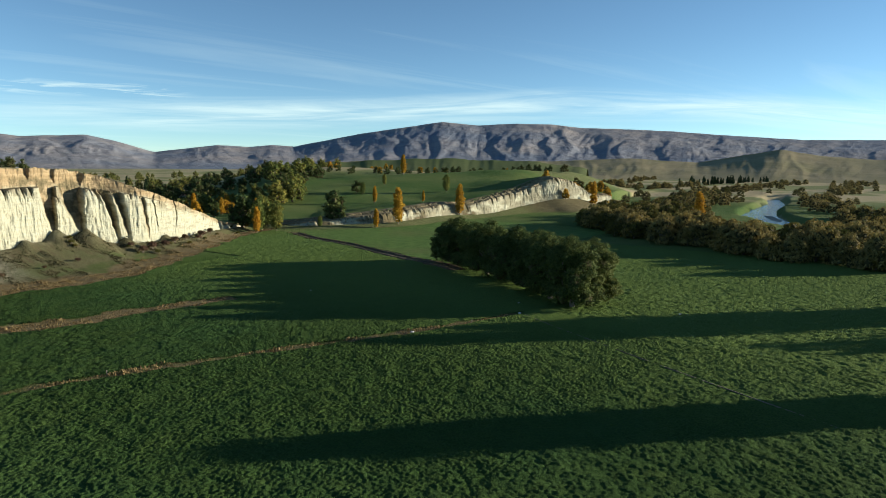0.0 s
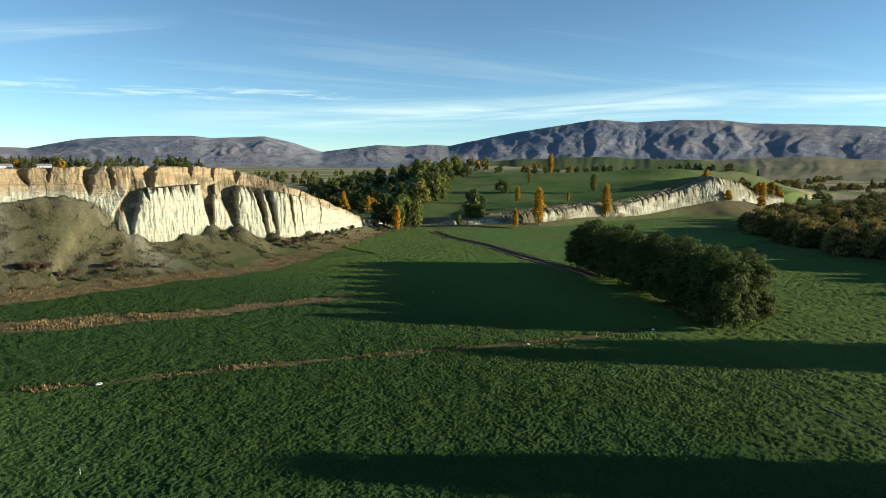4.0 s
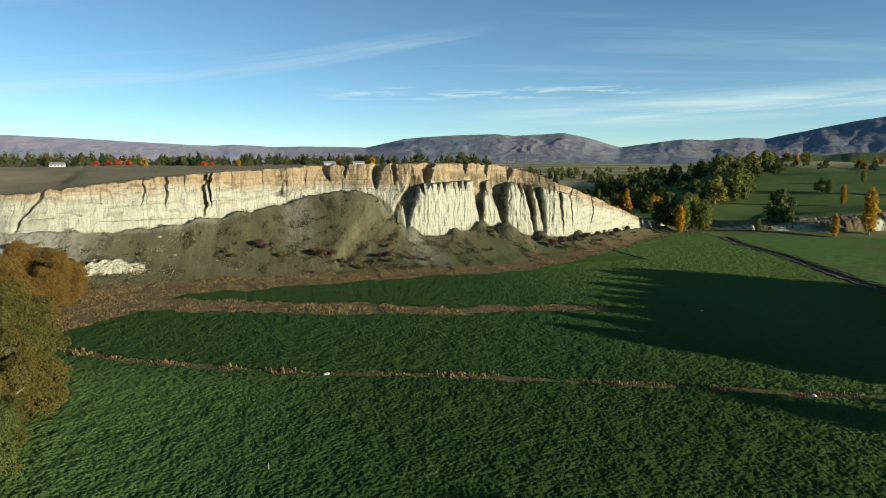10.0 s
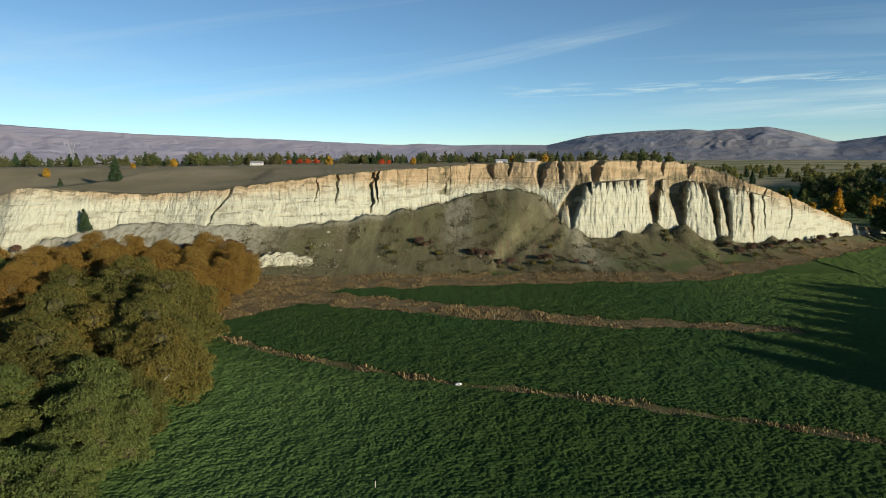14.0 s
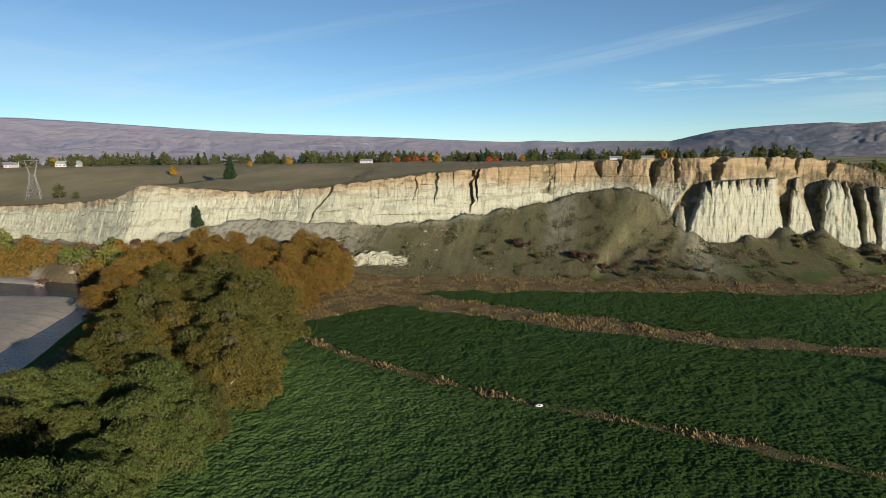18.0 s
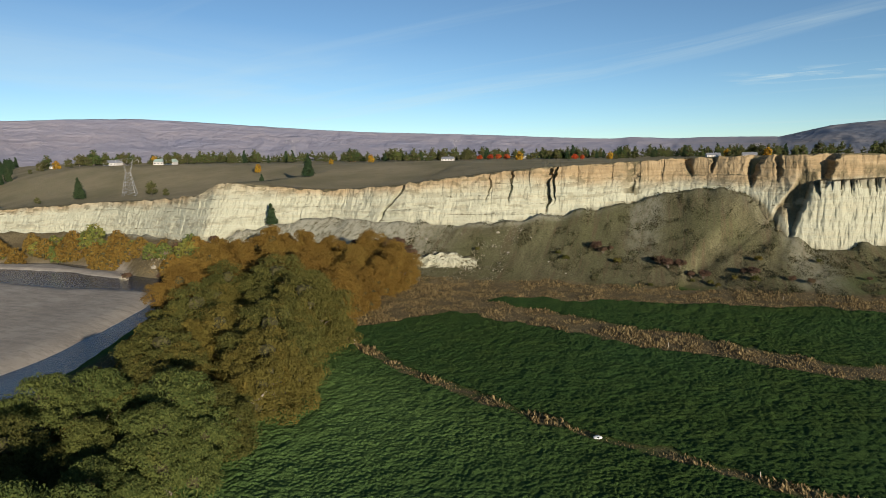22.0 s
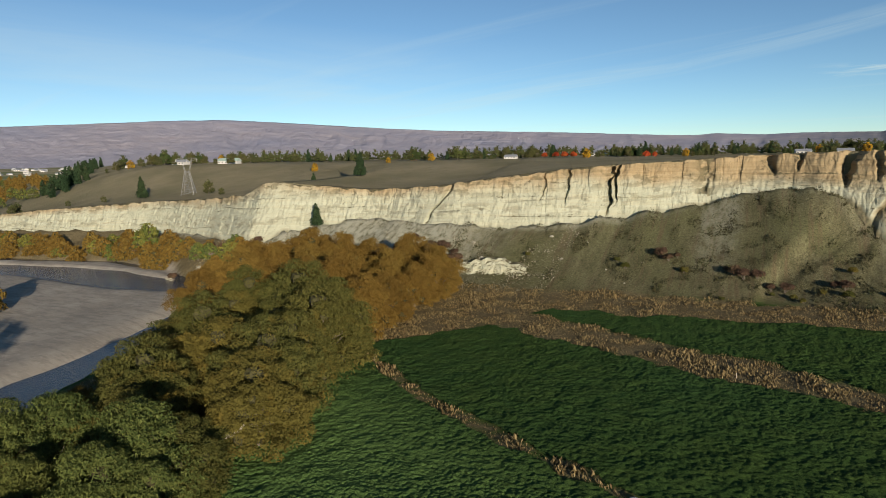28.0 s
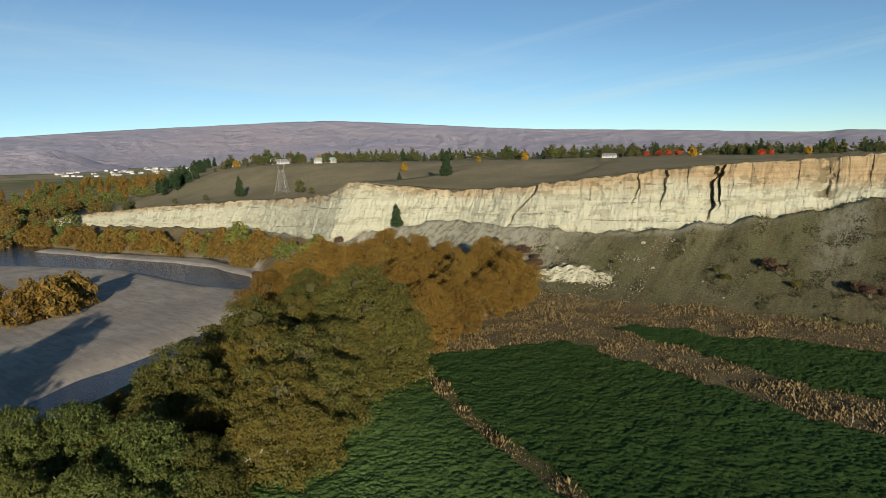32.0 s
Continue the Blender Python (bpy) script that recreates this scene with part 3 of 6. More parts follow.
def land(X, Y):
    """Height of the ground and the shares of its covers."""
    r = np.hypot(X, Y)
    z0 = 10 * smooth(500, 2600, r) + 1.2 * (fbm(X / 60, Y / 60, 3, 5) - 0.5) * smooth(90, 260, np.hypot(X - 30, Y - 120))
    # western bluff and plateau
    d, v, _ = along(BLUFF, X, Y)
    half = np.hypot(v[0] - v[3], v[1] - v[4]) / 2
    back = 30.6 - 0.0045 * np.clip(Y - 350, 0, 600) + 1.0 * (fbm(X / 90, Y / 90, 3, 11) - 0.5)
    rim = v[2]
    q1 = (X + 280) * 0.515 + (Y - 250) * 0.857
    q2 = -(X - 140) * 0.95 + (Y - 270) * 0.31
    keep = smooth(-60, 70, q1) * smooth(-20, 60, q2) * (1 - smooth(700, 1300, r))
    back = z0 + (back - z0) * keep
    grow = smooth(0, 115, d - half) ** 1.25
    top = rim + (back - rim) * grow
    u = np.clip(-(d + half) / np.maximum(v[6], 1), 0, 1)
    talus = z0 + (v[5] - z0) * (1 - u) ** 1.35
    talus = talus + ((1 - u) * u * 1.7 * (fbm(X / 2.6, Y / 30, 4, 21) - 0.5) + 0.35 * (fbm(X / 1.7, Y / 1.9, 3, 25) - 0.5) + (1 - u) ** 2 * (0.7 + 1.2 * smooth(46, 56, X) + 1.8 * smooth(8, -4, X)) * (fbm(X / 6.5, Y / 40, 3, 23) - 0.45)) * (u > 0) * np.clip(v[6] / 20, 0, 1)
    talus = talus + 3.0 * (1 - u) ** 7 * (fbm(X / 3.6, Y / 40, 3, 29) - 0.5) * (u > 0) * np.clip(v[6] / 30, 0, 1)
    low = np.where(d + half < 0, talus, v[5] - 1.0 + 0.5 * np.clip(d + half, 0, 14) * smooth(20, 50, X) * smooth(135, 115, X))
    for cx, cy, tall in CONES:
        low = np.where(d < half, np.maximum(low, v[5] + tall - 0.60 * np.hypot((X - cx) * 1.35, Y - cy) - 0.5 * (fbm(X / 2.4, Y / 6, 3, 27) - 0.5)), low)
    z = low + (top - low) * smooth(half + 1.0, half + 4.5, d)
    west_up = smooth(half + 1.0, half + 4.5, d)
    scree = np.where(u < 1, smooth(1.0, 0.90, u), 0) * (1 - west_up)
    # eastern terrace and its hills
    d2, w, _ = along(TERRACE[::-1], X, Y)
    d2 = -d2
    half2 = np.hypot(w[0] - w[3], w[1] - w[4]) / 2
    az = np.degrees(np.arctan2(Y - 9, X + 18))
    rr = np.hypot(X + 18, Y - 9)
    hill = np.clip((rr - 395) * 0.105, 0, 25 + 3 * np.sin(X / 70) + 3 * np.sin(Y / 55 + X / 200)) * smooth(60, 49, az) * smooth(17, 25, az) * (1 - smooth(800, 1150, rr))
    hill = hill + smooth(440, 600, rr) * (1 - smooth(800, 1150, rr)) * smooth(60, 50, az) * smooth(15, 25, az) * 7 * (fbm(X / 85, Y / 85, 3, 41) - 0.45)
    top2 = w[2] + (np.maximum(hill + z0, 2) - w[2]) * smooth(0, 90, d2 - half2)
    u2 = np.clip(-(d2 + half2) / np.maximum(w[6], 1), 0, 1)
    low2 = np.where(d2 + half2 < 0, z0 + (w[5] - z0) * (1 - u2) ** 1.2, w[5] - 0.5)
    z2 = low2 + (top2 - low2) * smooth(half2 + 0.5, half2 + 4, d2)
    east = (X > 205) & (az < 62)
    z = np.where(east & (np.abs(d2) < 800), z2, z)
    scree = np.where(east, 0.6 * np.where(u2 < 1, smooth(1.0, 0.8, u2), 0) * (d2 < half2), scree)
    scree = scree * (1 - 0.6 * smooth(55, 75, X) * smooth(0.2, 0.6, u) * smooth(0.35, 0.6, fbm(X / 7, Y / 7, 3, 59)) * ~east)
    # river beds and bars
    for bed, level, bank in ((WEST_BED, -6.0, 5), (EAST_BED, -6.0, 6)):
        s = polygon(X, Y, bed) - (7 if bed is EAST_BED else 0)
        z = z + (level - z) * smooth(-bank, bank * 0.6, s + 2.5 * (fbm(X / 12, Y / 12, 3, 31) - 0.5))
    gravel = np.zeros(X.shape)
    for bar, level in ((WEST_BAR, -2.9), (FAR_BAR, -3.5), (EAST_BAR, -3.6)):
        s = polygon(X, Y, bar) + 3 * (fbm(X / 15, Y / 15, 3, 33) - 0.5)
        hit = smooth(-7, 9, s) if bar is WEST_BAR else smooth(-5, 3, s)
        z = np.maximum(z, -6.2 + (level + 6.2 + 0.5 * (fbm(X / 14, Y / 30, 4, 35) - 0.5)) * hit)
        gravel = np.maximum(gravel, smooth(-6, -3, s) if bar is WEST_BAR else smooth(-3, -0.5, s))
    bed = polygon(X, Y, WEST_BED)
    gravel = np.maximum(gravel, smooth(0.5, 3.5, bed) * 0.8)
    # covers
    jit = 3.0 * (fbm(X / 3.5, Y / 3.5, 3, 51) - 0.5)
    dry = np.zeros(X.shape)
    for line, w0, w1 in ((ROW_LINE, 1.0, 1.0), (WEED_STRIP, 6.4, 2.8), (FOOT_BELT, 9.0, 4.0), (DITCH, 3.4, 2.6)):
        dist, part = ribbon(X, Y, line)
        wide = (w0 + (w1 - w0) * part) * (-0.35 + 2.1 * fbm(X / 4, Y / 4, 3, 53) if line is ROW_LINE else 0.6 + 0.8 * fbm(X / 8, Y / 8, 2, 54))
        dry = np.maximum(dry, smooth(wide + 0.8, wide - 0.5, dist + jit * np.minimum(wide, 3) * 0.5))
    dry = np.maximum(dry, smooth(-1, 2, polygon(X, Y, ROUGH_WEST) + jit))
    dry = np.maximum(dry, 0.8 * east * (d2 < half2) * np.where(u2 < 1, smooth(1.0, 0.7, u2), 0) * smooth(400, 430, X))
    dry = np.maximum(dry, 0.55 * smooth(0.75, 1.0, u) * (u < 1) * smooth(0.45, 0.6, fbm(X / 9, Y / 9, 3, 57)) * ~east)
    plateau = west_up * (1 - smooth(900, 1500, r)) * smooth(-60, -10, q2)
    pasture = smooth(235, 300, r) * (1 - plateau)
    furrow, _ = ribbon(X, Y, DITCH)
    mud = smooth(1.9, 0.6, furrow + 1.6 * (fbm(X / 2.5, Y / 2.5, 3, 58) - 0.5))
    beyond = X > np.interp(Y, [131, 140, 167, 203, 238, 262], [160, 165, 172, 185, 193, 203])
    meadow = smooth(-1, 3, X - np.interp(Y, [131, 140, 167, 203, 238, 262], [160, 165, 172, 185, 193, 203])) * smooth(128, 140, Y)
    pasture = np.maximum(pasture, meadow)
    crop = ~(beyond & (Y > 134)) & (dry < 0.25) & (scree < 0.3) & (plateau < 0.1) & (bed < -6) & (gravel < 0.1)
    litter = np.maximum.reduce([smooth(-35, -66, X) * smooth(1.25, 0.5, u), smooth(0.12, 0.0, u) * (0.15 + 0.65 * smooth(8, -20, X)), 0.5 * smooth(8, 12, X) * smooth(22, 17, X) * smooth(0.8, 0.1, u), 0.4 * smooth(50, 56, X) * smooth(68, 60, X) * smooth(1.0, 0.6, u)])
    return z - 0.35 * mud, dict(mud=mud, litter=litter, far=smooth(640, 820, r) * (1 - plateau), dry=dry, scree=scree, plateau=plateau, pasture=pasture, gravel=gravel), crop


def ground_at(x, y):
    return float(land(np.array([float(x)]), np.array([float(y)]))[0][0])


def sheet(name, xs, ys, P, material, parent=None, attrs=None, keep=None, smooth_it=True):
    """A grid of points P (rows, columns, 3) as one mesh."""
    rows, cols = P.shape[:2]
    i = np.arange(rows * cols).reshape(rows, cols)
    quads = np.stack([i[:-1, :-1], i[:-1, 1:], i[1:, 1:], i[1:, :-1]], -1)
    quads = quads[keep] if keep is not None else quads.reshape(-1, 4)
    me = bpy.data.meshes.new(name)
    used = np.unique(quads)
    remap = np.zeros(rows * cols, np.int64)
    remap[used] = np.arange(len(used))
    me.vertices.add(len(used)), me.loops.add(quads.size), me.polygons.add(len(quads))
    me.vertices.foreach_set("co", P.reshape(-1, 3)[used].astype(np.float32).ravel())
    me.loops.foreach_set("vertex_index", remap[quads].astype(np.int32).ravel())
    me.polygons.foreach_set("loop_start", np.arange(0, quads.size, 4, dtype=np.int32))
    me.polygons.foreach_set("use_smooth", np.full(len(quads), smooth_it))
    for key, values in (attrs or {}).items():
        me.attributes.new(key, "FLOAT", "POINT").data.foreach_set("value", values.reshape(-1)[used].astype(np.float32))
    me.materials.append(material)
    me.update(calc_edges=True), me.validate()
    ob = new(name, me)
    ob.parent = parent
    return ob


def spread(stops):
    """Coordinates with a given spacing between stops: (start, end, spacing), ..."""
    out = []
    for a, b, s in stops:
        out += list(np.linspace(a, b, max(2, int(round((b - a) / s)) + 1))[:-1])
    return np.array(out + [stops[-1][1]])


gx = spread([(-4900, -2000, 300), (-2000, -700, 60), (-700, -360, 14), (-360, -60, 2.5), (-60, 135, 1.5), (135, 480, 3), (480, 800, 9), (800, 2000, 50), (2000, 4900, 300)])
gy = spread([(-4000, -1000, 300), (-1000, -120, 60), (-120, 60, 8), (60, 195, 1.8), (195, 300, 1.4), (300, 480, 4), (480, 900, 12), (900, 2000, 50), (2000, 4900, 300)])
GX, GY = np.meshgrid(gx, gy)
GZ, covers, _ = land(GX, GY)
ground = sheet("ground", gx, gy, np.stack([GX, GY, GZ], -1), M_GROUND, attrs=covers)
tagged(ground, "valley floor with green paddocks, brown weed strips, grey talus and dry terrace", "ground", kind="structure")

# river water
def flat_sheet(name, x0, x1, y0, y1, z, material, label):
    xs, ys = np.linspace(x0, x1, 40), np.linspace(y0, y1, 40)
    X, Y = np.meshgrid(xs, ys)
    return tagged(sheet(name, xs, ys, np.stack([X, Y, np.full(X.shape, z)], -1), material), label, "water", kind="structure")


flat_sheet("water", -530, -34, 10, 245, -4.1, M_WATER, "calm blue-grey river water curving round a shingle bar")
flat_sheet("water", 430, 920, -70, 220, -4.1, M_WATER, "pale river water winding between willow banks")


# ---- cliffs ----
# gullies: x at the rim, x at the foot, width, depth, lower and upper end as shares of the face
GULLIES = [(-17, -16.0, 0.8, 4.0, 0.20, 1.0), (-14.6, -15.0, 0.45, 3.0, 0.35, 1.0), (-35, -36, 0.30, 1.2, 0.55, 1.0), (-28, -28.5, 0.40, 1.6, 0.45, 1.0), (-63, -70, 0.8, 2.4, 0.1, 1.0), (8.5, 9, 1.6, 1.5, 0.3, 1.0),
           (26.5, 28, 1.3, 3.6, 0.50, 1.0), (34, 33.5, 0.8, 2.6, 0.6, 1.0), (46.5, 44.5, 1.5, 5.0, 0.30, 1.1), (53, 50, 0.9, 2.4, 0.65, 1.0), (65, 61, 2.6, 6.0, 0.70, 1.15), (82, 82, 1.5, 2.6, 0.86, 1.1), (92, 92, 1.8, 2.4, 0.84, 1.1), (102.5, 101, 1.9, 3.4, 0.82, 1.1), (128, 127, 0.6, 1.4, 0.3, 1.0), (139, 138, 0.4, 0.9, 0.3, 1.0)]
# buttresses of the finned face: edges at the foot, edges at the head, heights of foot and head, how far they stand out
FINS = [(53.8, 86.2, 61.6, 85.4, 7.0, 27.6, 1.0), (86.9, 96.8, 89.8, 93.6, 8.5, 22.2, 1.0), (89.2, 96.0, 91.2, 93.6, 10.0, 27.2, 0.55), (97.5, 109.6, 100.6, 108.4, 8.0, 26.0, 1.0),
        (109.9, 113.8, 110.5, 113.0, 6.0, 22.4, 0.85), (113.9, 122.8, 114.6, 122.0, 5.0, 26.2, 1.0), (122.6, 142.0, 122.8, 142.0, 4.0, 26.5, 1.0), (50.0, 55.5, 52.2, 55.0, 10.0, 17.0, 0.5)]


def pillars(S, seed, gap):
    """Rounded columns side by side along a line: 1 on each crown, 0 in the creases; and the column's own chance."""
    rng = np.random.default_rng(seed)
    edge = np.cumsum(gap * (0.35 + 1.3 * rng.random(int(900 / gap)) ** 1.3))
    edge = np.r_[-60, edge - 40]

    def bulge(q):
        i = np.clip(np.searchsorted(edge, q) - 1, 0, len(edge) - 2)
        t = (q - edge[i]) / (edge[i + 1] - edge[i]) * 2 - 1
        return np.sqrt(np.clip(1 - t * t, 0, 1)), hash2(i, i * 0 + 3, seed)
    return bulge


def fin_heads(xx, zz):
    """Where the buttresses stand: 1 on a buttress, 0 in the gullies between and above their heads."""
    stand = np.zeros(xx.shape)
    wob = 1.1 * (fbm(xx * 0 + zz / 2.2, zz / 9 + xx / 6, 4, 101) - 0.5)
    column, own = pillars(xx, 17, 4.6)(xx + 0.8 * (fbm(xx / 3, zz / 6, 2, 103) - 0.5))
    tip, own2 = pillars(xx, 19, 2.1)(xx + wob * 0.5)
    for fl, fr, hl, hr, zf, zh, out in FINS:
        u = (zz - zf) / (zh - zf)
        left, right = fl + (hl - fl) * u, fr + (hr - fr) * u
        edge = np.minimum(xx + wob - left, right - xx - wob)
        side = 1 - (1 - np.clip(edge / 1.5, 0, 1)) ** 2.4
        wide = hr - hl > 5
        drop = (5.0 * (own - 0.35) + 3.2 * (1 - column) + 0.9 * (1 - tip)) if wide else 0.4 * (1 - tip)
        top = zh + 0.8 - drop
        dome = np.sqrt(np.clip(1 - np.clip((zz - top + 4.6) / 4.6, 0, 1) ** 2, 0, 1))
        stand = np.maximum(stand, out * side * dome)
    return stand


def cliff(name, nodes, step, rows, fins, gullies, label, flip=False, green=None):
    """The bare face of a bluff: columns, cracks and gullies on a leaning sheet that runs back over the rim."""
    _, _, fine = along(nodes, np.zeros(1), np.zeros(1), 8)
    mid = (fine[:, :2] + fine[:, 3:5]) / 2
    run = np.r_[0, np.cumsum(np.hypot(*np.diff(mid, axis=0).T))]
    S = np.arange(0, run[-1], step)
    c = [np.interp(S, run, fine[:, k]) for k in range(8)]
    T, B = np.stack(c[0:3], -1), np.stack(c[3:6], -1)
    out = (B - T)[:, :2]
    out = out / np.linalg.norm(out, axis=1)[:, None]
    for _ in range(30):
        out[1:-1] = (out[:-2] + out[1:-1] + out[2:]) / 3
    out = out / np.linalg.norm(out, axis=1)[:, None]
    Bz = B[:, 2] - 2.5
    v = np.linspace(0, 1, rows)[:, None]
    tall = T[:, 2] - Bz
    cap = np.clip(c[7] / tall, 0.02, 0.6)[None]
    ledge = 1 - cap
    size = fins(c[0])[None]
    crease = 1.0 if nodes is BLUFF else 2.6
    s = S[None] + 0 * v
    zz = Bz[None] + tall[None] * v
    xx = c[0][None] * v + c[3][None] * (1 - v)
    stand = np.ones(s.shape)
    if nodes is BLUFF:
        # the finned part begins at the edge of a gully that runs slantwise down the face
        size = smooth(-0.8, 0.8, xx - (51 + 10.5 * (zz - 16) / 16 + 1.6 * (fbm(zz / 3, zz * 0, 3, 70) - 0.5))) * (1 - smooth(124, 137, xx))
        stand = fin_heads(xx, zz)
    stepped = np.where(v < ledge, 0.30 * (v / ledge) + (1 - stand) * (0.17 + 0.31 * (v / ledge)) * (1 - 0.4 * smooth(106, 113, xx)), 0.78 + 0.22 * (v - ledge) / cap)
    lean = v * (1 - np.clip(size, 0, 1)) + stepped * np.clip(size, 0, 1)
    q = s + 3.2 * (fbm(s / 8, zz / 7, 3, 71) - 0.5)
    big, own = pillars(q, 11, 11.0)(q)
    small, own2 = pillars(q, 13, 4.2)(q + 0.5 * (fbm(s / 3, zz / 5, 2, 72) - 0.5))
    # columns end in round heads somewhere below the cap
    head = ledge - 0.02 + 0.18 * (own - 0.4) * size + 0.14 * (own2 - 0.5) * size
    body = np.sqrt(np.clip(1 - np.clip((v - head + 0.16) / 0.16, 0, 1) ** 2, 0, 1))
    swell = fbm(s / 20, zz / 45, 3, 75) - 0.5
    high = smooth(head - 0.45, head - 0.05, v)
    patchy = smooth(0.40, 0.62, fbm(s / 9, zz / 14, 3, 74))
    push = size * ((0.35 + 0.5 * high) * (big - 0.75) + (0.10 + 0.45 * high * patchy) * (small - 0.7)) * (0.25 + 0.75 * body)
    ragged = 0.4 + 1.3 * vnoise(s / 2.2, zz / 3.0, 76)
    notch = size * ragged * ((1 - small) ** 2.2 * 1.5 * patchy + (1 - big) ** 2.2 * 1.5) * crease * smooth(head - 0.40 * (0.4 + own2), head - 0.02, v) * (1 - smooth(head + 0.10, head + 0.22, v))
    push = push - notch
    if nodes is BLUFF:
        high = smooth(10, 24, zz)
        flutes = (1 - small) ** 1.6 * 0.8 * high ** 1.5 * patchy + (1 - big) ** 2.0 * 0.6 * (0.2 + high)
        push = (1 - size) * push - size * stand * flutes * (0.4 + 0.9 * vnoise(s / 2.2, zz / 4.0, 76))
    else:
        push = push + size * 2.2 * (body - 0.5) * smooth(0.4, 0.75, v)
    push = push + (1 - size) * (0.35 + 0.65 * smooth(-150, -90, c[0])[None]) * (0.35 * (big - 0.75) + 0.22 * (small - 0.7) * smooth(0.45, 0.6, vnoise(s / 15, zz / 9, 73)))
    push = push + (3.2 - 1.8 * size) * swell + 1.1 * (fbm(s / 3.6, zz / 4.0, 4, 79) - 0.5) + 0.32 * (fbm(s / 40, zz / 1.1, 2, 81) - 0.5) + 0.5 * (fbm(s / 0.9, zz / 2.2, 3, 80) - 0.5)
    bench = fbm(s / 25, zz / 3.2, 2, 82)
    push = push + 0.22 * (1 - size) * (smooth(0.44, 0.52, bench) - 0.5) - 0.45 * (1 - size) * smooth(0.35, 0.75, v) * smooth(0.62, 0.72, vnoise(s / 1.5 + 0.6 * fbm(s / 2, zz / 3, 2, 88), zz / 14, 96)) * smooth(0.45, 0.62, fbm(s / 18, zz / 9, 3, 98)) * smooth(-125, -60, c[0])[None]
    push = push + (0.12 + 0.30 * size) * (np.abs(2 * fbm(s / 1.6, zz / 9, 3, 77) - 1) ** 0.7 - 0.5) + 0.5 * (1 - size) * (np.abs(2 * fbm(s / 7, zz / 5, 4, 84) - 1) ** 0.6 - 0.5) + 0.55 * size * (np.abs(2 * fbm(s / 2.6, zz / 16, 3, 78) - 1) - 0.4)
    push = push + size * 0.8 * smooth(0.35, 0.0, v)
    for xt, xb, wide, deep, lo, hi in gullies:
        centre = xb + (xt - xb) * v + 2.4 * (fbm(zz / 4 + xt, s * 0, 4, 83) - 0.5)
        open_v = np.clip((v - lo) / (hi - lo), 0, 1)
        shape = 0.3 + 1.25 * open_v if wide > 1.0 else 0.5 + 0.6 * open_v
        wide_v = wide * shape * ((0.8 + 0.4 * vnoise(zz / 0.9 + 7 * xt, s * 0, 86)) if wide > 1.0 else (0.55 + 0.9 * vnoise(zz / 1.3 + 7 * xt, s * 0, 86)))
        g = np.exp(-np.abs(((c[0][None] * v + c[3][None] * (1 - v)) - centre) / wide_v) ** 3.5)
        push = push - deep * g * smooth(lo - 0.05, lo + 0.25 * (hi - lo) + 0.02, v) * smooth(hi + 0.10, hi - 0.06, v)
    at = B[None, :, :2] + (T - B)[None, :, :2] * lean[..., None] + out[None] * push[..., None]
    crumble = 1.5 * (fbm(s / 3, s * 0 + 3, 4, 85) - 0.5) * smooth(0.8, 1.0, v)
    P = np.concatenate([at, (zz + crumble)[..., None]], -1)
    # back over the rim
    tops = []
    for k, (far, lift) in enumerate(((0.8, 0.12), (2.5, 0.2), (5.0, 0.15), (8.0, 0.10), (11.0, -0.6))):
        q = P[-1, :, :2] - out * far
        zt, _, _ = land(q[:, 0], q[:, 1])
        want = np.maximum(zt, P[-1, :, 2] - 1.2) if k < 4 else zt
        part = min(1.0, far / 5)
        tops.append(np.concatenate([q, (P[-1, :, 2] * (1 - part) + want * part + lift)[:, None]], 1))
    P = np.concatenate([P, np.array(tops)], 0)
    vv = np.concatenate([v + 0 * s, np.ones((5, len(S))) * 1.05], 0)
    s2, z2 = np.r_[s, s[:5]], np.r_[zz, zz[:5]]
    soil = smooth(-0.20, 0.14, vv - ledge + 0.22 * (fbm(s2 / 6, z2 / 5, 3, 87) - 0.5))
    if nodes is BLUFF:
        # Brown soil on the gully backs, laid on also to deepen their shade.
        bare = np.maximum(smooth(-0.03, 0.05, v - ledge), (1 - stand) * smooth(0.08, 0.35, v) * 0.9)
        soil = np.r_[soil[:-5] * (1 - size) + bare * size, soil[-5:]]
    else:
        soil = np.maximum(soil, np.r_[np.clip(notch * 0.55 - 0.15, 0, 0.9), np.zeros((5, len(S)))])
    weeds = np.r_[np.zeros(s.shape), np.ones((5, len(S)))] * 1.0
    weeds[-6] = 0.6
    patch = smooth(0.56, 0.62, fbm(s2 / 3, z2 / 1.1, 4, 89)) * smooth(0.30, 0.0, np.abs(vv - ledge)) * 0.55
    strip = smooth(0.55, 0.62, fbm(s2 / 3, z2 / 0.9, 4, 90)) * smooth(0.22, 0.05, np.abs(vv - 0.45)) * (1 - np.r_[size + 0 * s, (size + 0 * s)[-5:]].clip(0, 1)) * 0.35
    foot = smooth(0.16, 0.0, vv + 0.28 * (fbm(s2 / 5, z2 / 9, 4, 92) - 0.5))
    xs = np.r_[c[0][None] + 0 * s, c[0][None] + 0 * s[:5]]
    gully = np.exp(-((xs - 9.5) / 3.2) ** 2) * smooth(0.40, 0.52, fbm(s2 / 2, z2 / 2, 4, 94)) if nodes is BLUFF else 0 * xs
    weeds = np.maximum.reduce([weeds, patch, strip, foot * 0.9, gully * 0.9])
    if nodes is BLUFF:
        # Weeds in the recesses; their dark colour adds to the shade there.
        weedy_shade = size * (1 - stand) * smooth(0.15, 0.4, v) * smooth(1.02, 0.92, v + 0.1 * (v > ledge)) * smooth(0.36, 0.52, fbm(s / 2.2, zz / 2.2, 4, 95))
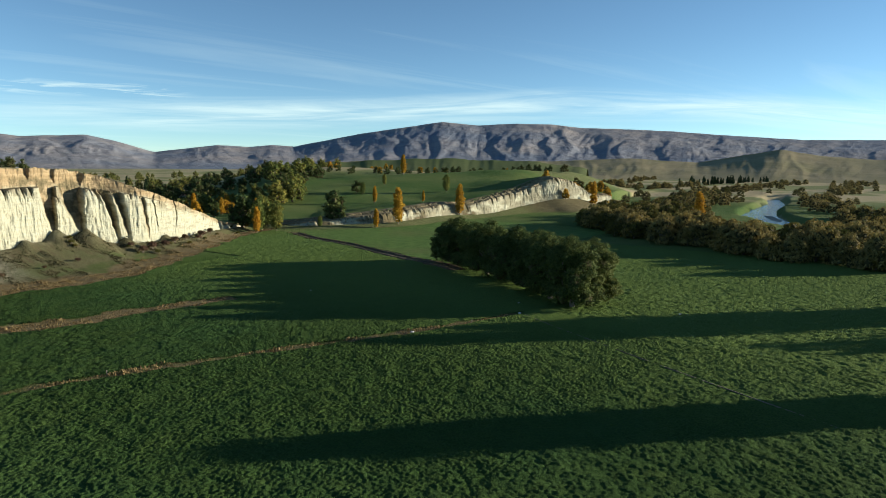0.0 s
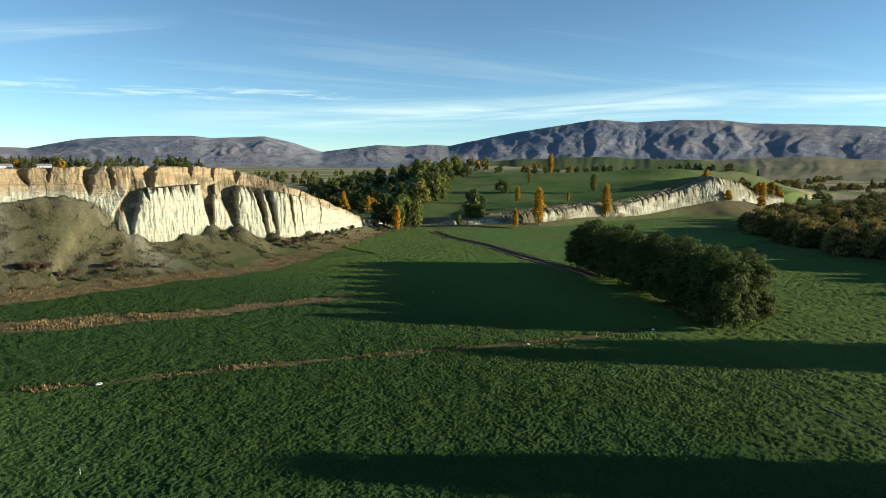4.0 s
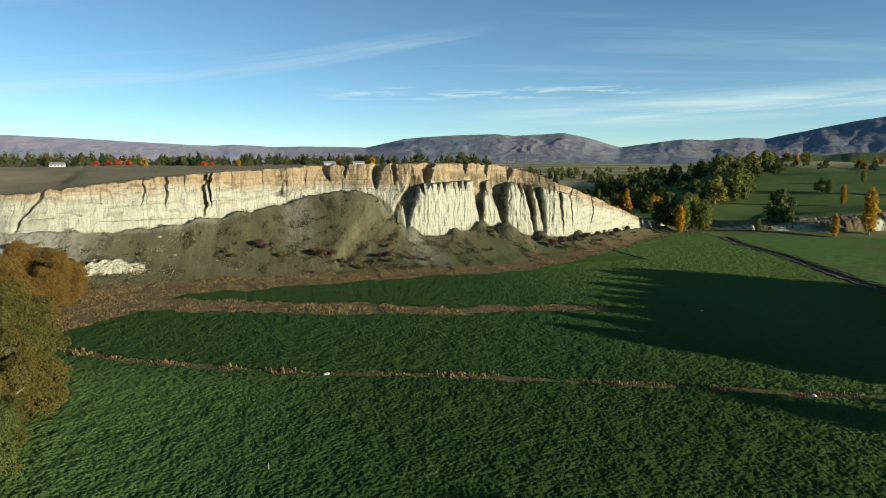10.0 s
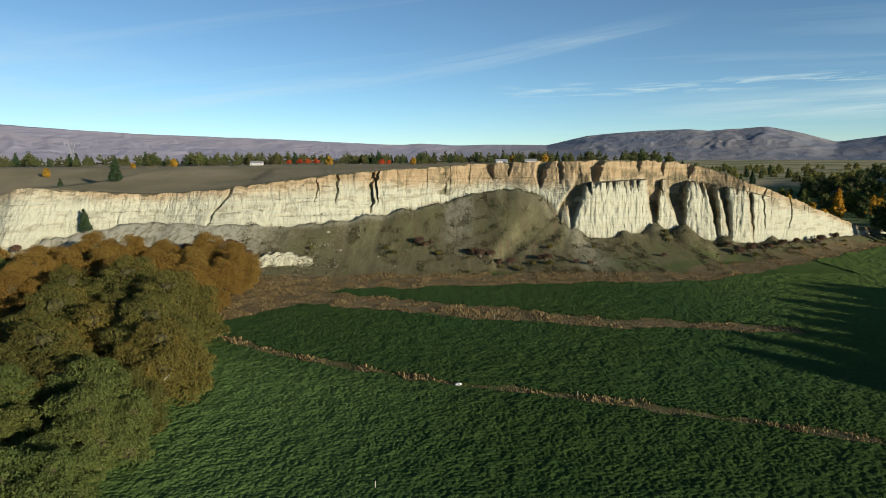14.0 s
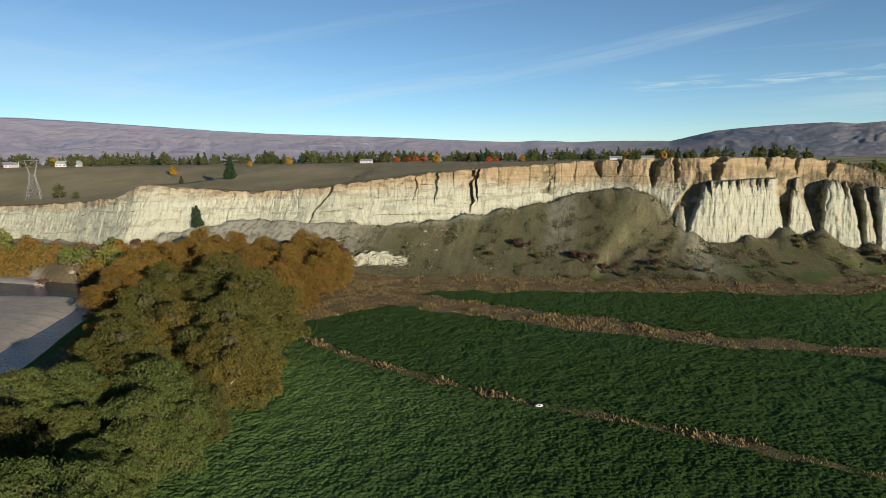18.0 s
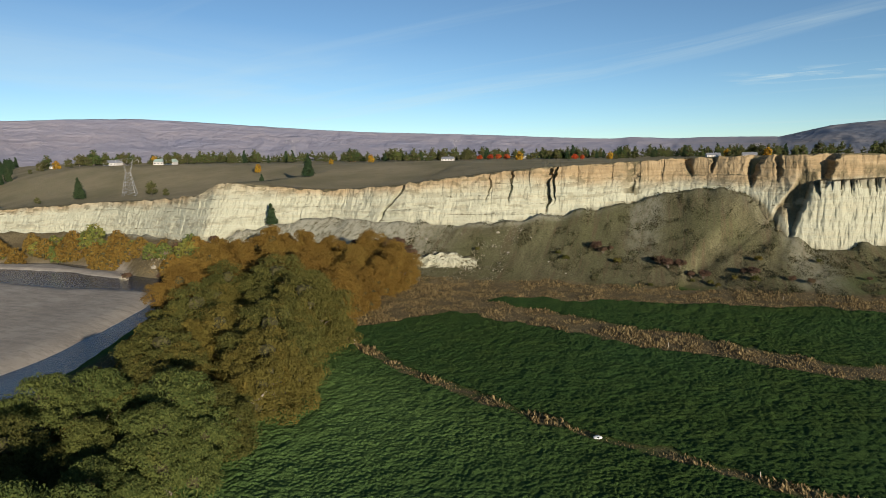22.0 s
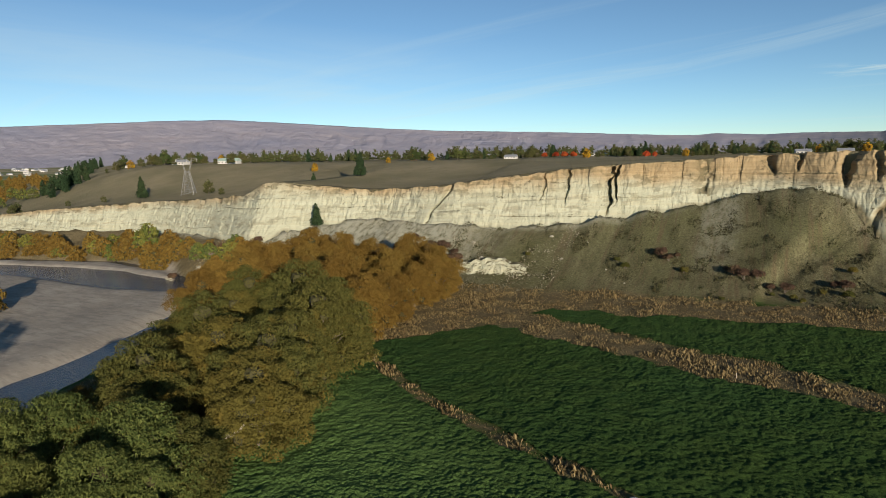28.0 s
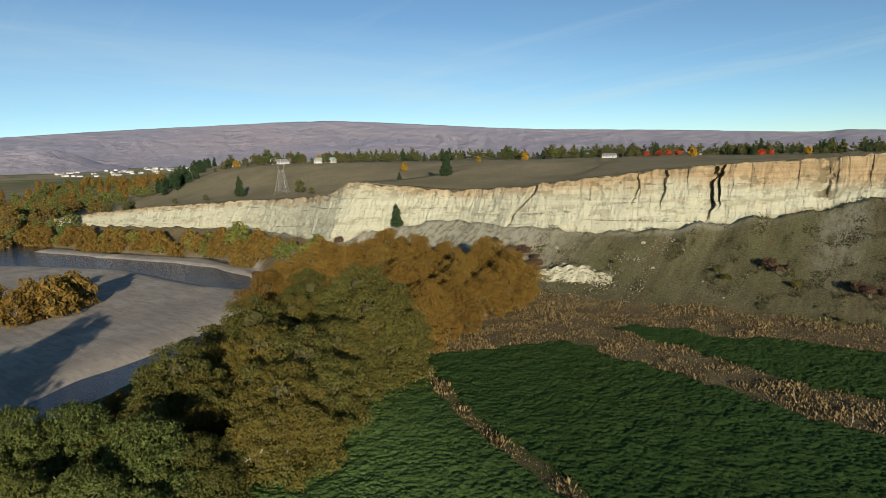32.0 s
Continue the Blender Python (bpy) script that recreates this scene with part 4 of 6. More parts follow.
        weeds = np.maximum(weeds, np.r_[0.85 * weedy_shade, np.zeros((5, len(S)))])
    if green is not None:
        weeds = np.maximum(weeds, np.r_[green(c[0])[None] + 0 * s, green(c[0])[None] + 0 * s[:5]] * smooth(0.3, 0.55, fbm(s2 / 9, z2 / 5, 3, 93)))
    ob = sheet(name, S, S, P, M_ROCK, attrs=dict(soil=soil, weeds=weeds, fins=np.r_[size + 0 * s, (size + 0 * s)[-5:]]), smooth_it=False)
    return tagged(ob, label, "cliff", kind="structure")


cliff("cliff", BLUFF, 0.26, 110, lambda x: 0.03 + 0.92 * smooth(47, 60, x) * (1 - 0.85 * smooth(118, 135, x)), GULLIES,
      "pale clay cliff with deep fins, gullies and a brown soil cap")
cliff("cliff", TERRACE, 0.55, 34, lambda x: 0.55 + 0.2 * smooth(360, 400, x), [], "low pale eroded clay bluff below the green terrace",
      green=lambda x: np.maximum(0.55 + 0.45 * smooth(308, 300, x), 1.3 * smooth(338, 346, x) * smooth(362, 352, x)))

# ---- mountains round the basin: bearing and height angle of the crest, in degrees ----
CREST = np.array([(-14, 1.6), (-5, 1.8), (1.3, 2.01), (5.9, 2.07), (11.5, 2.48), (15.8, 2.85), (20.4, 3.11), (23.2, 3.18), (26.1, 3.52), (29, 3.57), (32.5, 3.42), (35.7, 3.69), (39.9, 3.06), (42.9, 2.58), (45.9, 1.95),
                  (48.7, 1.38), (50.6, 1.49), (52.5, 1.28), (55, 1.42), (57.4, 1.1), (60, 0.76), (62.8, 1.6), (64.8, 2.02), (69, 1.8), (70.8, 1.96), (75, 1.83), (78.8, 1.54), (82.3, 0.75), (85.8, 0.86), (90.3, 0.82), (93.5, 1.0), (95.2, 0.88),
                  (99.3, 1.05), (105.5, 1.4), (111, 1.6), (117.2, 1.84), (122.4, 2.16), (129.9, 2.68), (134.8, 2.96), (139.6, 2.88), (145.1, 2.66), (152.7, 2.31), (160.2, 1.81), (170, 1.5), (185, 1.2)])


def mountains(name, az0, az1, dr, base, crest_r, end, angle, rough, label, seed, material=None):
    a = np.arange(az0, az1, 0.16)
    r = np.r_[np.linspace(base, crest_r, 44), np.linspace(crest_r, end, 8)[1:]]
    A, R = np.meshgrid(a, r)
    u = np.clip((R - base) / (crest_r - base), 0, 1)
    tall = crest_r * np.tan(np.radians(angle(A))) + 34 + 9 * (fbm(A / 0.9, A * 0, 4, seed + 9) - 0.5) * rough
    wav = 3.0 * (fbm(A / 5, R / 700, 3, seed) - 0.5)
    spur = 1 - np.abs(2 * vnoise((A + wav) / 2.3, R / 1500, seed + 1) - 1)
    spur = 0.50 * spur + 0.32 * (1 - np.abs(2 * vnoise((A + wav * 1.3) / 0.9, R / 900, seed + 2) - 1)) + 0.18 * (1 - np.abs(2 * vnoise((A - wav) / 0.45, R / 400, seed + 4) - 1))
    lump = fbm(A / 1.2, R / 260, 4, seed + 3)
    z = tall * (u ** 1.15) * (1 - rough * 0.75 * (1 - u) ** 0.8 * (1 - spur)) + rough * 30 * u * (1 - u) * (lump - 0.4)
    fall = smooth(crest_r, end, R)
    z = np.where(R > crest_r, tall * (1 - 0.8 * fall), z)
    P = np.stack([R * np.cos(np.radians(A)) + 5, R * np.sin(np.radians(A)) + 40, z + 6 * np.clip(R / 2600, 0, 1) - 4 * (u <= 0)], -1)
    return tagged(sheet(name, a, r, P[:, ::-1], material or M_HAZED_MOUNT, attrs=dict(tone=smooth(78, 96, A)[:, ::-1])), label, "mountain", kind="structure")


mountains("mountain", -14, 185, 0.16, 2500, 4500, 4800, lambda A: np.interp(A, CREST[:, 0], CREST[:, 1]), 0.5, "long bare tussocky range, hazed blue-grey in the east and lilac-brown in the west", 101)
NEAR_CREST = np.array([(-14, 0.5), (1.2, 0.66), (4.4, 0.91), (7.4, 1.44), (10.2, 0.95), (13.5, 0.35), (18.9, 0.69), (25, 0.41), (32, 0.3), (38, 0.45), (44, 0.2), (50, -0.3)])
mountains("hill", -14, 50, 0.16, 1500, 2150, 2500, lambda A: np.interp(A, NEAR_CREST[:, 0], NEAR_CREST[:, 1]) - 0.1, 0.4, "low tan rolling foothills", 131, M_TAN)
HUMMOCKS = np.array([(22, 0.1), (25, 0.5), (28, 0.8), (31, 0.75), (35, 0.95), (39, 0.8), (43, 0.6), (47, 0.35), (50, 0.0)])
mountains("hill", 22, 50, 0.16, 800, 1050, 1300, lambda A: np.interp(A, HUMMOCKS[:, 0], HUMMOCKS[:, 1]) + 0.05 * np.sin(A * 1.7) - 0.42, 0.25, "green hummocky pasture hills", 171, M_HUMMOCK)
WEST_CREST = np.array([(151, -0.6), (153, -0.2), (155, 0.6), (156.8, 1.05), (158.4, 0.9), (161, 0.85), (166, 1.0), (175, 0.8)])
mountains("hill", 151, 175, 0.16, 1900, 2400, 2500, lambda A: np.interp(A, WEST_CREST[:, 0], WEST_CREST[:, 1]), 0.7, "dark rocky hill above the town", 151)

# ---- trees ----
def mesh_of(name, verts, faces, material, smooth_it=False):
    me = bpy.data.meshes.new(name)
    size = faces.shape[1]
    me.vertices.add(len(verts)), me.loops.add(faces.size), me.polygons.add(len(faces))
    me.vertices.foreach_set("co", np.asarray(verts, np.float32).ravel())
    me.loops.foreach_set("vertex_index", faces.astype(np.int32).ravel())
    me.polygons.foreach_set("loop_start", np.arange(0, faces.size, size, dtype=np.int32))
    me.polygons.foreach_set("use_smooth", np.full(len(faces), smooth_it))
    me.materials.append(material)
    me.update(calc_edges=True)
    return me


def child(name, me, parent, label=""):
    ob = new(name, me)
    ob.parent = parent
    return tagged(ob, label) if label else ob


def unit(v):
    return v / np.maximum(np.linalg.norm(v, axis=-1, keepdims=True), 1e-9)


def foliage(rng, lobes, count, size, droop=0.3, long=1.6, fill=0.35, slim=0.5, tufts=0, small=False):
    """Leaf sprays on and within a set of lobes (x, y, z, rx, ry, rz): short bent cards of four corners."""
    lobes = np.array(lobes, float)
    if tufts:
        # plumes standing on the upper side of each lobe
        pick = rng.integers(0, len(lobes), tufts)
        n = unit(rng.normal(size=(tufts, 3)) + np.array([0, 0, 0.45]))
        q = 0.34 * lobes[pick, 3] * (0.7 + 0.7 * rng.random(tufts))
        lobes = np.r_[lobes * np.array([1, 1, 1, 0.92, 0.92, 0.92]), np.concatenate([lobes[pick, :3] + n * lobes[pick, 3:] * 0.90, np.stack([q, q, q * 0.62], 1)], 1)]
    area = (lobes[:, 3] * lobes[:, 5]) ** (0.8 if tufts else 1.0)
    pick = rng.choice(len(lobes), count, p=area / area.sum())
    n = unit(rng.normal(size=(count, 3)))
    n[:, 2] = np.where(n[:, 2] < -0.5, -n[:, 2], n[:, 2])
    depth = 1 - fill * rng.random(count) ** 2
    bumps = 1 + 0.16 * np.sin(n[:, 0] * 7 + pick) * np.sin(n[:, 1] * 6 + 2 * pick) + 0.12 * np.sin(n[:, 2] * 9 + pick)
    at = lobes[pick, :3] + n * lobes[pick, 3:] * (depth * bumps)[:, None]
    face = unit(n + 0.5 * rng.normal(size=(count, 3)) + np.array([0, 0, 0.35]))
    side = unit(np.cross(face, rng.normal(size=(count, 3))))
    down = unit(np.cross(face, side))
    down = unit(down + np.array([0, 0, -droop]) * np.sign(0.3 + rng.random(count))[:, None])
    side = unit(np.cross(down, face))
    w = size * (0.6 + 0.8 * rng.random(count))[:, None]
    a, b = at - side * w * slim, at + side * w * slim
    tip = at + down * w * long + face * w * 0.25
    neck = at - down * w * 0.45
    if small:
        return np.stack([a, tip, b], 1).reshape(-1, 3), np.arange(count * 3).reshape(-1, 3)
    verts = np.stack([neck, a, tip, b], 1).reshape(-1, 3)
    return verts, np.arange(count * 4).reshape(-1, 4)


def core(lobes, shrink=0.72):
    """Rough dark bodies inside the lobes, so that a crown is not seen through everywhere; their colour stands in for
    inner shade.
    """
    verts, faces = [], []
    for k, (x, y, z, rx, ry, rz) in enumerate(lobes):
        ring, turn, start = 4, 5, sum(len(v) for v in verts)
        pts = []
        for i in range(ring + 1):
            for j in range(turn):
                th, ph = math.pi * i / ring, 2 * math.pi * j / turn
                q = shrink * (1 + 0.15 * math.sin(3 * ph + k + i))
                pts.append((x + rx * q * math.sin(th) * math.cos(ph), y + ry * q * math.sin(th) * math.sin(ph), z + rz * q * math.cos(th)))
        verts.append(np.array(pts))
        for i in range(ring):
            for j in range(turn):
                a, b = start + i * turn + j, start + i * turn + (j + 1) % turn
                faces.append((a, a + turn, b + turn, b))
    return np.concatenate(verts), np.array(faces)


def limb_mesh(rng, lines, material, name="trunk", sides=7):
    """Tapered limbs: lines of (points, start radius, end radius)."""
    verts, faces = [], []
    for pts, r0, r1 in lines:
        pts = np.array(pts, float)
        start = len(verts)
        for i, p in enumerate(pts):
            way = unit(pts[min(i + 1, len(pts) - 1)] - pts[max(i - 1, 0)])
            s = unit(np.cross(way, (0.3, 0.9, 0.1)))
            t = np.cross(way, s)
            r = r0 + (r1 - r0) * i / (len(pts) - 1)
            for j in range(sides):
                ph = 2 * math.pi * j / sides
                verts.append(p + r * (1 + 0.12 * math.sin(3 * ph + i)) * (s * math.cos(ph) + t * math.sin(ph)))
        for i in range(len(pts) - 1):
            for j in range(sides):
                a, b = start + i * sides + j, start + i * sides + (j + 1) % sides
                faces.append((a, b, b + sides, a + sides))
    return mesh_of(name, np.array(verts), np.array(faces), material, True)


def bent(rng, a, b, n=5, wob=0.12):
    a, b = np.array(a, float), np.array(b, float)
    t = np.linspace(0, 1, n)[:, None]
    p = a + (b - a) * t
    return p + rng.normal(size=p.shape) * wob * np.linalg.norm(b - a) * np.sin(math.pi * t) * 0.4


def tree(kind, seed, leaf, label, category="tree", height=12.0, width=10.0, count=3000, size=0.4, bark=None, group=""):
    """One tree at the origin: an empty with trunk and crown."""
    rng = np.random.default_rng(seed)
    root = new(kind, None)
    root.empty_display_size = 0.5
    H, W = height, width / 2
    lines, lobes, droop, long = [], [], 0.3, 1.6
    if kind in ("willow_tree", "broad_tree"):
        trunk_h = H * 0.22
        lines.append((bent(rng, (0, 0, -0.6), (0.2, 0.1, trunk_h), 4), 0.045 * H, 0.032 * H))
        n = 14 if kind == "willow_tree" else 9
        for k in range(n):
            ph, out = 2.4 * k + rng.random() * 0.6, W * (0.22 + 0.52 * rng.random())
            zc = H * (0.42 + 0.30 * rng.random()) * (1.08 - 0.28 * out / W)
            tip = (out * math.cos(ph), out * math.sin(ph), zc)
            lines.append((bent(rng, (0.1, 0.1, trunk_h * 0.9), tip, 6, 0.2), 0.022 * H, 0.006 * H))
            q = W * ((0.27 + 0.14 * rng.random()) if kind == "willow_tree" else (0.34 + 0.16 * rng.random()))
            lobes.append((*tip, q, q, q * (0.85 if kind == "willow_tree" else 1.0)))
        lobes.append((0, 0, H * 0.74, W * 0.5, W * 0.5, H * 0.24))
        for k in range(9):
            ph = 0.7 * k + 0.5 * rng.random()
            q = W * (0.30 + 0.1 * rng.random())
            lobes.append((W * 0.66 * math.cos(ph), W * 0.66 * math.sin(ph), H * (0.15 + 0.13 * rng.random()), q, q, q * 1.05))
        droop = 0.9 if kind == "willow_tree" else 0.3
        long = 2.0 if kind == "willow_tree" else 1.4
    elif kind == "poplar_tree":
        lines.append((bent(rng, (0, 0, -0.6), (0, 0, H * 0.85), 7, 0.02), 0.020 * H, 0.004 * H))
        for k in range(13):
            t = (k + 0.5) / 13
            q = W * (0.35 + 0.85 * math.sin(math.pi * (0.16 + 0.80 * t)) ** 0.9) * (0.8 + 0.35 * rng.random())
            ph, off = 2.4 * k, W * 0.30 * rng.random()
            zc = H * (0.08 + 0.85 * t)
            lobes.append((off * math.cos(ph), off * math.sin(ph), zc, q * 0.8, q * 0.8, H * 0.085))
            lines.append((bent(rng, (0, 0, zc - H * 0.10), (off * 1.5 * math.cos(ph), off * 1.5 * math.sin(ph), zc), 3), 0.006 * H, 0.002 * H))
        droop, long = -0.9, 1.7
    elif kind == "conifer_tree":
        lines.append((bent(rng, (0, 0, -0.6), (0, 0, H), 6, 0.01), 0.022 * H, 0.003 * H))
        for k in range(13):
            t = k / 12
            for j in range(5 if t < 0.75 else 3):
                ph = 2 * math.pi * j / 5 + 0.7 * k + rng.random() * 0.5
                q = W * (1 - t) ** 0.75 * (0.55 + 0.3 * rng.random()) + 0.12 * W
                lobes.append((q * 0.62 * math.cos(ph), q * 0.62 * math.sin(ph), H * (0.10 + 0.86 * t), q * 0.55, q * 0.55, H * 0.05))
        droop, long = 0.5, 1.8
    elif kind == "shrub":
        for k in range(7):
            ph, out = 2.4 * k, W * 0.5 * rng.random()
            tip = (out * math.cos(ph), out * math.sin(ph), H * (0.45 + 0.3 * rng.random()))
            lines.append((bent(rng, (0, 0, -0.2), tip, 4, 0.2), 0.03 * H, 0.008 * H))
            lobes.append((*tip, W * 0.5, W * 0.5, H * 0.34))
        droop = -0.3
    child("trunk", limb_mesh(rng, lines, bark or M_BARK, sides=7 if count > 5000 else 4), root)
    v1, f1 = foliage(rng, lobes, count, size, droop, long, slim=0.42 if kind == "willow_tree" else 0.45, tufts=(330 if count > 5000 else 90) if kind in ("willow_tree", "broad_tree") else 0, small=count > 5000)
    child("crown", mesh_of("crown", v1, f1, leaf), root)
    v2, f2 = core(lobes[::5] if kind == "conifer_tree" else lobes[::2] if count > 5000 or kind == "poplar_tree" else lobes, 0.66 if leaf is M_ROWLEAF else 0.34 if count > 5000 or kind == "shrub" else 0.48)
    child("inner_crown", mesh_of("inner_crown", v2, f2, M_INNER), root, "dark filler inside the crown, coloured as its shade")
    return tagged(root, label, category, group)


def grow(kind_tree, places, rng, label="", lo=0.85, hi=1.15):
    """Sets a tree at the first place and copies of it at the rest. Places: x, y, size factor (or x, y)."""
    zs = land(np.array([float(p[0]) for p in places]), np.array([float(p[1]) for p in places]))[0]
    for k, (p, z) in enumerate(zip(places, zs)):
        x, y = p[0], p[1]
        f = (p[2] if len(p) > 2 else 1.0) * rng.uniform(lo, hi)
        m = Matrix.Translation((x, y, z - 0.05)) @ Matrix.Rotation(rng.uniform(0, 6.28), 4, "Z") @ Matrix.Diagonal((f * rng.uniform(0.93, 1.07), f * rng.uniform(0.93, 1.07), f, 1))
        if k == 0:
            kind_tree.matrix_basis = m
            made = kind_tree
        else:
            made = copy_thing(kind_tree, m @ Matrix.Diagonal((1 / kind_tree.scale[0], 1 / kind_tree.scale[1], 1 / kind_tree.scale[2], 1)))
    return kind_tree


def thicket(name, proto, places, rng, label, lo=0.85, hi=1.15):
    """Many far trees like proto, joined in one object."""
    src = [o for o in proto.children if not o.name.startswith("trunk")]
    verts, faces, mats, total = [], [], [], 0
    slots = [o.data.materials[0] for o in src]
    shapes = []
    for o in src:
        co, fa = np.zeros(len(o.data.vertices) * 3, np.float32), np.zeros(len(o.data.loops), np.int32)
        o.data.vertices.foreach_get("co", co), o.data.loops.foreach_get("vertex_index", fa)
        fa = fa.reshape(-1, 4)
        shapes.append((co.reshape(-1, 3), fa[::3] if o.name.startswith("crown") and len(fa) > 600 else fa))
    zs = land(np.array([p[0] for p in places]), np.array([p[1] for p in places]))[0]
    for p, z in zip(places, zs):
        f, a = (p[2] if len(p) > 2 else 1.0) * rng.uniform(lo, hi), rng.uniform(0, 6.28)
        turn = np.array([[math.cos(a), -math.sin(a), 0], [math.sin(a), math.cos(a), 0], [0, 0, 1]]) * f
        for k, (co, fa) in enumerate(shapes):
            verts.append(co @ turn.T + (p[0], p[1], z - 0.1))
            faces.append(fa + total)
            mats.append(np.full(len(fa), k, np.int32))
            total += len(co)
    me = mesh_of(name, np.concatenate(verts), np.concatenate(faces), slots[0])
    for m in slots[1:]:
        me.materials.append(m)
    me.polygons.foreach_set("material_index", np.concatenate(mats))
    return tagged(new(name, me), label, "trees", kind="stuff")


def belt(rng, pts, n, wide, keep=None):
    """Places scattered along a line of points."""
    pts = np.array(pts, float)
    run = np.r_[0, np.cumsum(np.hypot(*np.diff(pts, axis=0).T))]
    out = []
    for _ in range(n):
        s = rng.uniform(0, run[-1])
        x, y = np.interp(s, run, pts[:, 0]), np.interp(s, run, pts[:, 1])
        out.append((x + rng.normal() * wide, y + rng.normal() * wide))
    return out


def share(places, k, of):
    return places[k::of]


trng = np.random.default_rng(7)

# willows between the paddock and the river, the nearest trees
olive = tree("willow_tree", 1, M_WILLOW, "broad olive-green willow turning gold on the river bank", height=13, width=15, count=62000, size=0.17, group="river bank willows")
weep = tree("willow_tree", 2, M_WEEP, "weeping green willow with hanging fronds beside the paddock", height=12, width=14, count=58000, size=0.17, group="river bank willows")
orange = tree("willow_tree", 3, M_ORANGE, "dense orange-brown autumn willow below the cliff", height=11.5, width=13.5, count=56000, size=0.165, group="river bank willows")
bank = {weep: [], olive: [], orange: []}
for y in np.arange(72, 207, 10):
    edge = np.interp(y, [72, 88, 110, 124, 135, 153, 170, 185, 204], [-23, -25, -26.5, -31.5, -37.5, -41, -43, -43, -46])
    river = np.interp(y, [72, 85, 105, 122, 148, 184, 204], [-42, -46, -56, -66, -84, -104, -110])
    n = max(2, int(round((edge - river) / 10.5)))
    for k in range(n):
        x = edge + (river - edge) * (k + 0.15) / n + trng.uniform(-1.5, 1.5)
        gold_rim = k == n - 1 and y > 88
        kind = orange if y > 152 or gold_rim else (weep if y < 100 and k != 1 else olive)
        f = np.interp(y, [72, 110, 140, 165, 204], [0.86, 0.90, 1.0, 1.06, 1.02]) * (0.62 if gold_rim and y < 150 else 1.0)
        bank[kind].append((x, y + trng.uniform(-2, 2), f))
bank[weep] += [(-41, 97, 0.8), (-34, 89, 0.85), (-43, 92, 0.8), (-30, 98, 0.8)]
bank[olive] += [(-44, 111, 0.9), (-52, 119, 0.9)]
bank[orange] += [(-53, 108, 0.62), (-49, 102, 0.55), (-60, 122, 0.6), (-50, 201, 1.0), (-56, 192, 1.0)]
for kind, places in bank.items():
    grow(kind, places, trng, lo=0.78, hi=1.22)

# the row of dark trees standing in the paddock
row = tree("broad_tree", 5, M_ROWLEAF, "tall dark green leafy tree in a row across the paddock", height=19, width=16, count=34000, size=0.34, group="trees in the paddock row")
row_at = [(130, 75, 0.98), (139, 73, 0.90), (136, 84, 0.95), (143, 92, 0.92), (148, 101, 0.93), (153, 109, 0.90), (158, 118, 0.93), (163, 127, 0.90), (168, 136, 0.92), (172, 143, 0.85), (146, 84, 0.85), (157, 104, 0.85)]
grow(row, row_at, trng, lo=0.97, hi=1.03)

# poplars and trees that stand beyond the edge of view and throw the long shadows
pop = tree("poplar_tree", 6, M_YELLOW, "tall golden poplar in autumn leaf", height=22, width=6.0, count=2600, size=0.5, group="golden poplars")
pop_at = [(268, 247, 1.0), (336, 250, 0.95), (251, 249, 0.5), (206, 296, 0.75), (190, 276, 0.62), (220, 336, 0.45), (233, 366, 0.5), (230, 392, 0.62), (343, 286, 0.35), (327, 318, 0.55), (477, 414, 0.9), (352, 100, 1.0), (536, 238, 0.9)]
grow(pop, pop_at, trng, lo=0.97, hi=1.03)
gpop = tree("poplar_tree", 8, M_MIDGREEN, "green poplar just beginning to turn", height=18, width=8.5, count=2600, size=0.5, group="green poplars")
grow(gpop, [(201, 286, 1.05), (194, 280, 0.95), (211, 295, 0.95), (205, 279, 0.9), (351, 352, 0.55), (400, 372, 0.5), (228, 270, 0.35), (180, -9, 1.65), (190, -8, 1.5), (118, -16, 1.4), (113, -9, 1.32), (125, -22, 1.4), (98, -38, 1.2), (402, 308, 0.8)], trng, lo=0.97, hi=1.03)
dark = tree("broad_tree", 9, M_DARK, "dark green broadleaf tree on the valley floor", height=14, width=11, count=2200, size=0.62, group="valley trees")
near_dark = [(246, 277, 1.3), (253, 283, 1.2), (196, 296, 1.2), (352, 360, 0.9), (264, 262, 0.35), (-47, 57, 1.55), (-60, 66, 1.4), (-36, 48, 1.6), (190, -40, 1.4), (210, -30, 1.4)]


def ring(rng, az0, az1, r0, r1, n):
    """Places in a sector seen from where the flight begins: bearing in degrees, distance in metres."""
    out = []
    for _ in range(n):
        a, r = radians(rng.uniform(az0, az1)), math.sqrt(rng.uniform(r0 * r0, r1 * r1))
        out.append((-18 + r * math.cos(a), 9 + r * math.sin(a)))
    return out


def sized(places, lo, hi, rng):
    return [(p[0], p[1], rng.uniform(lo, hi)) for p in places]


grow(dark, near_dark + sized(ring(trng, 50.5, 61, 420, 660, 24), 0.32, 0.62, trng), trng)
thicket("far_wood", dark, sized(ring(trng, 46, 60, 560, 820, 60), 0.7, 1.15, trng) + sized(ring(trng, 26, 48, 700, 790, 70), 0.35, 0.6, trng), trng, "dark far woodland behind the valley fields")
mid = tree("broad_tree", 10, M_MIDGREEN, "mid-green tree turning yellow on the valley floor", height=12, width=10, count=1700, size=0.62, group="valley trees")
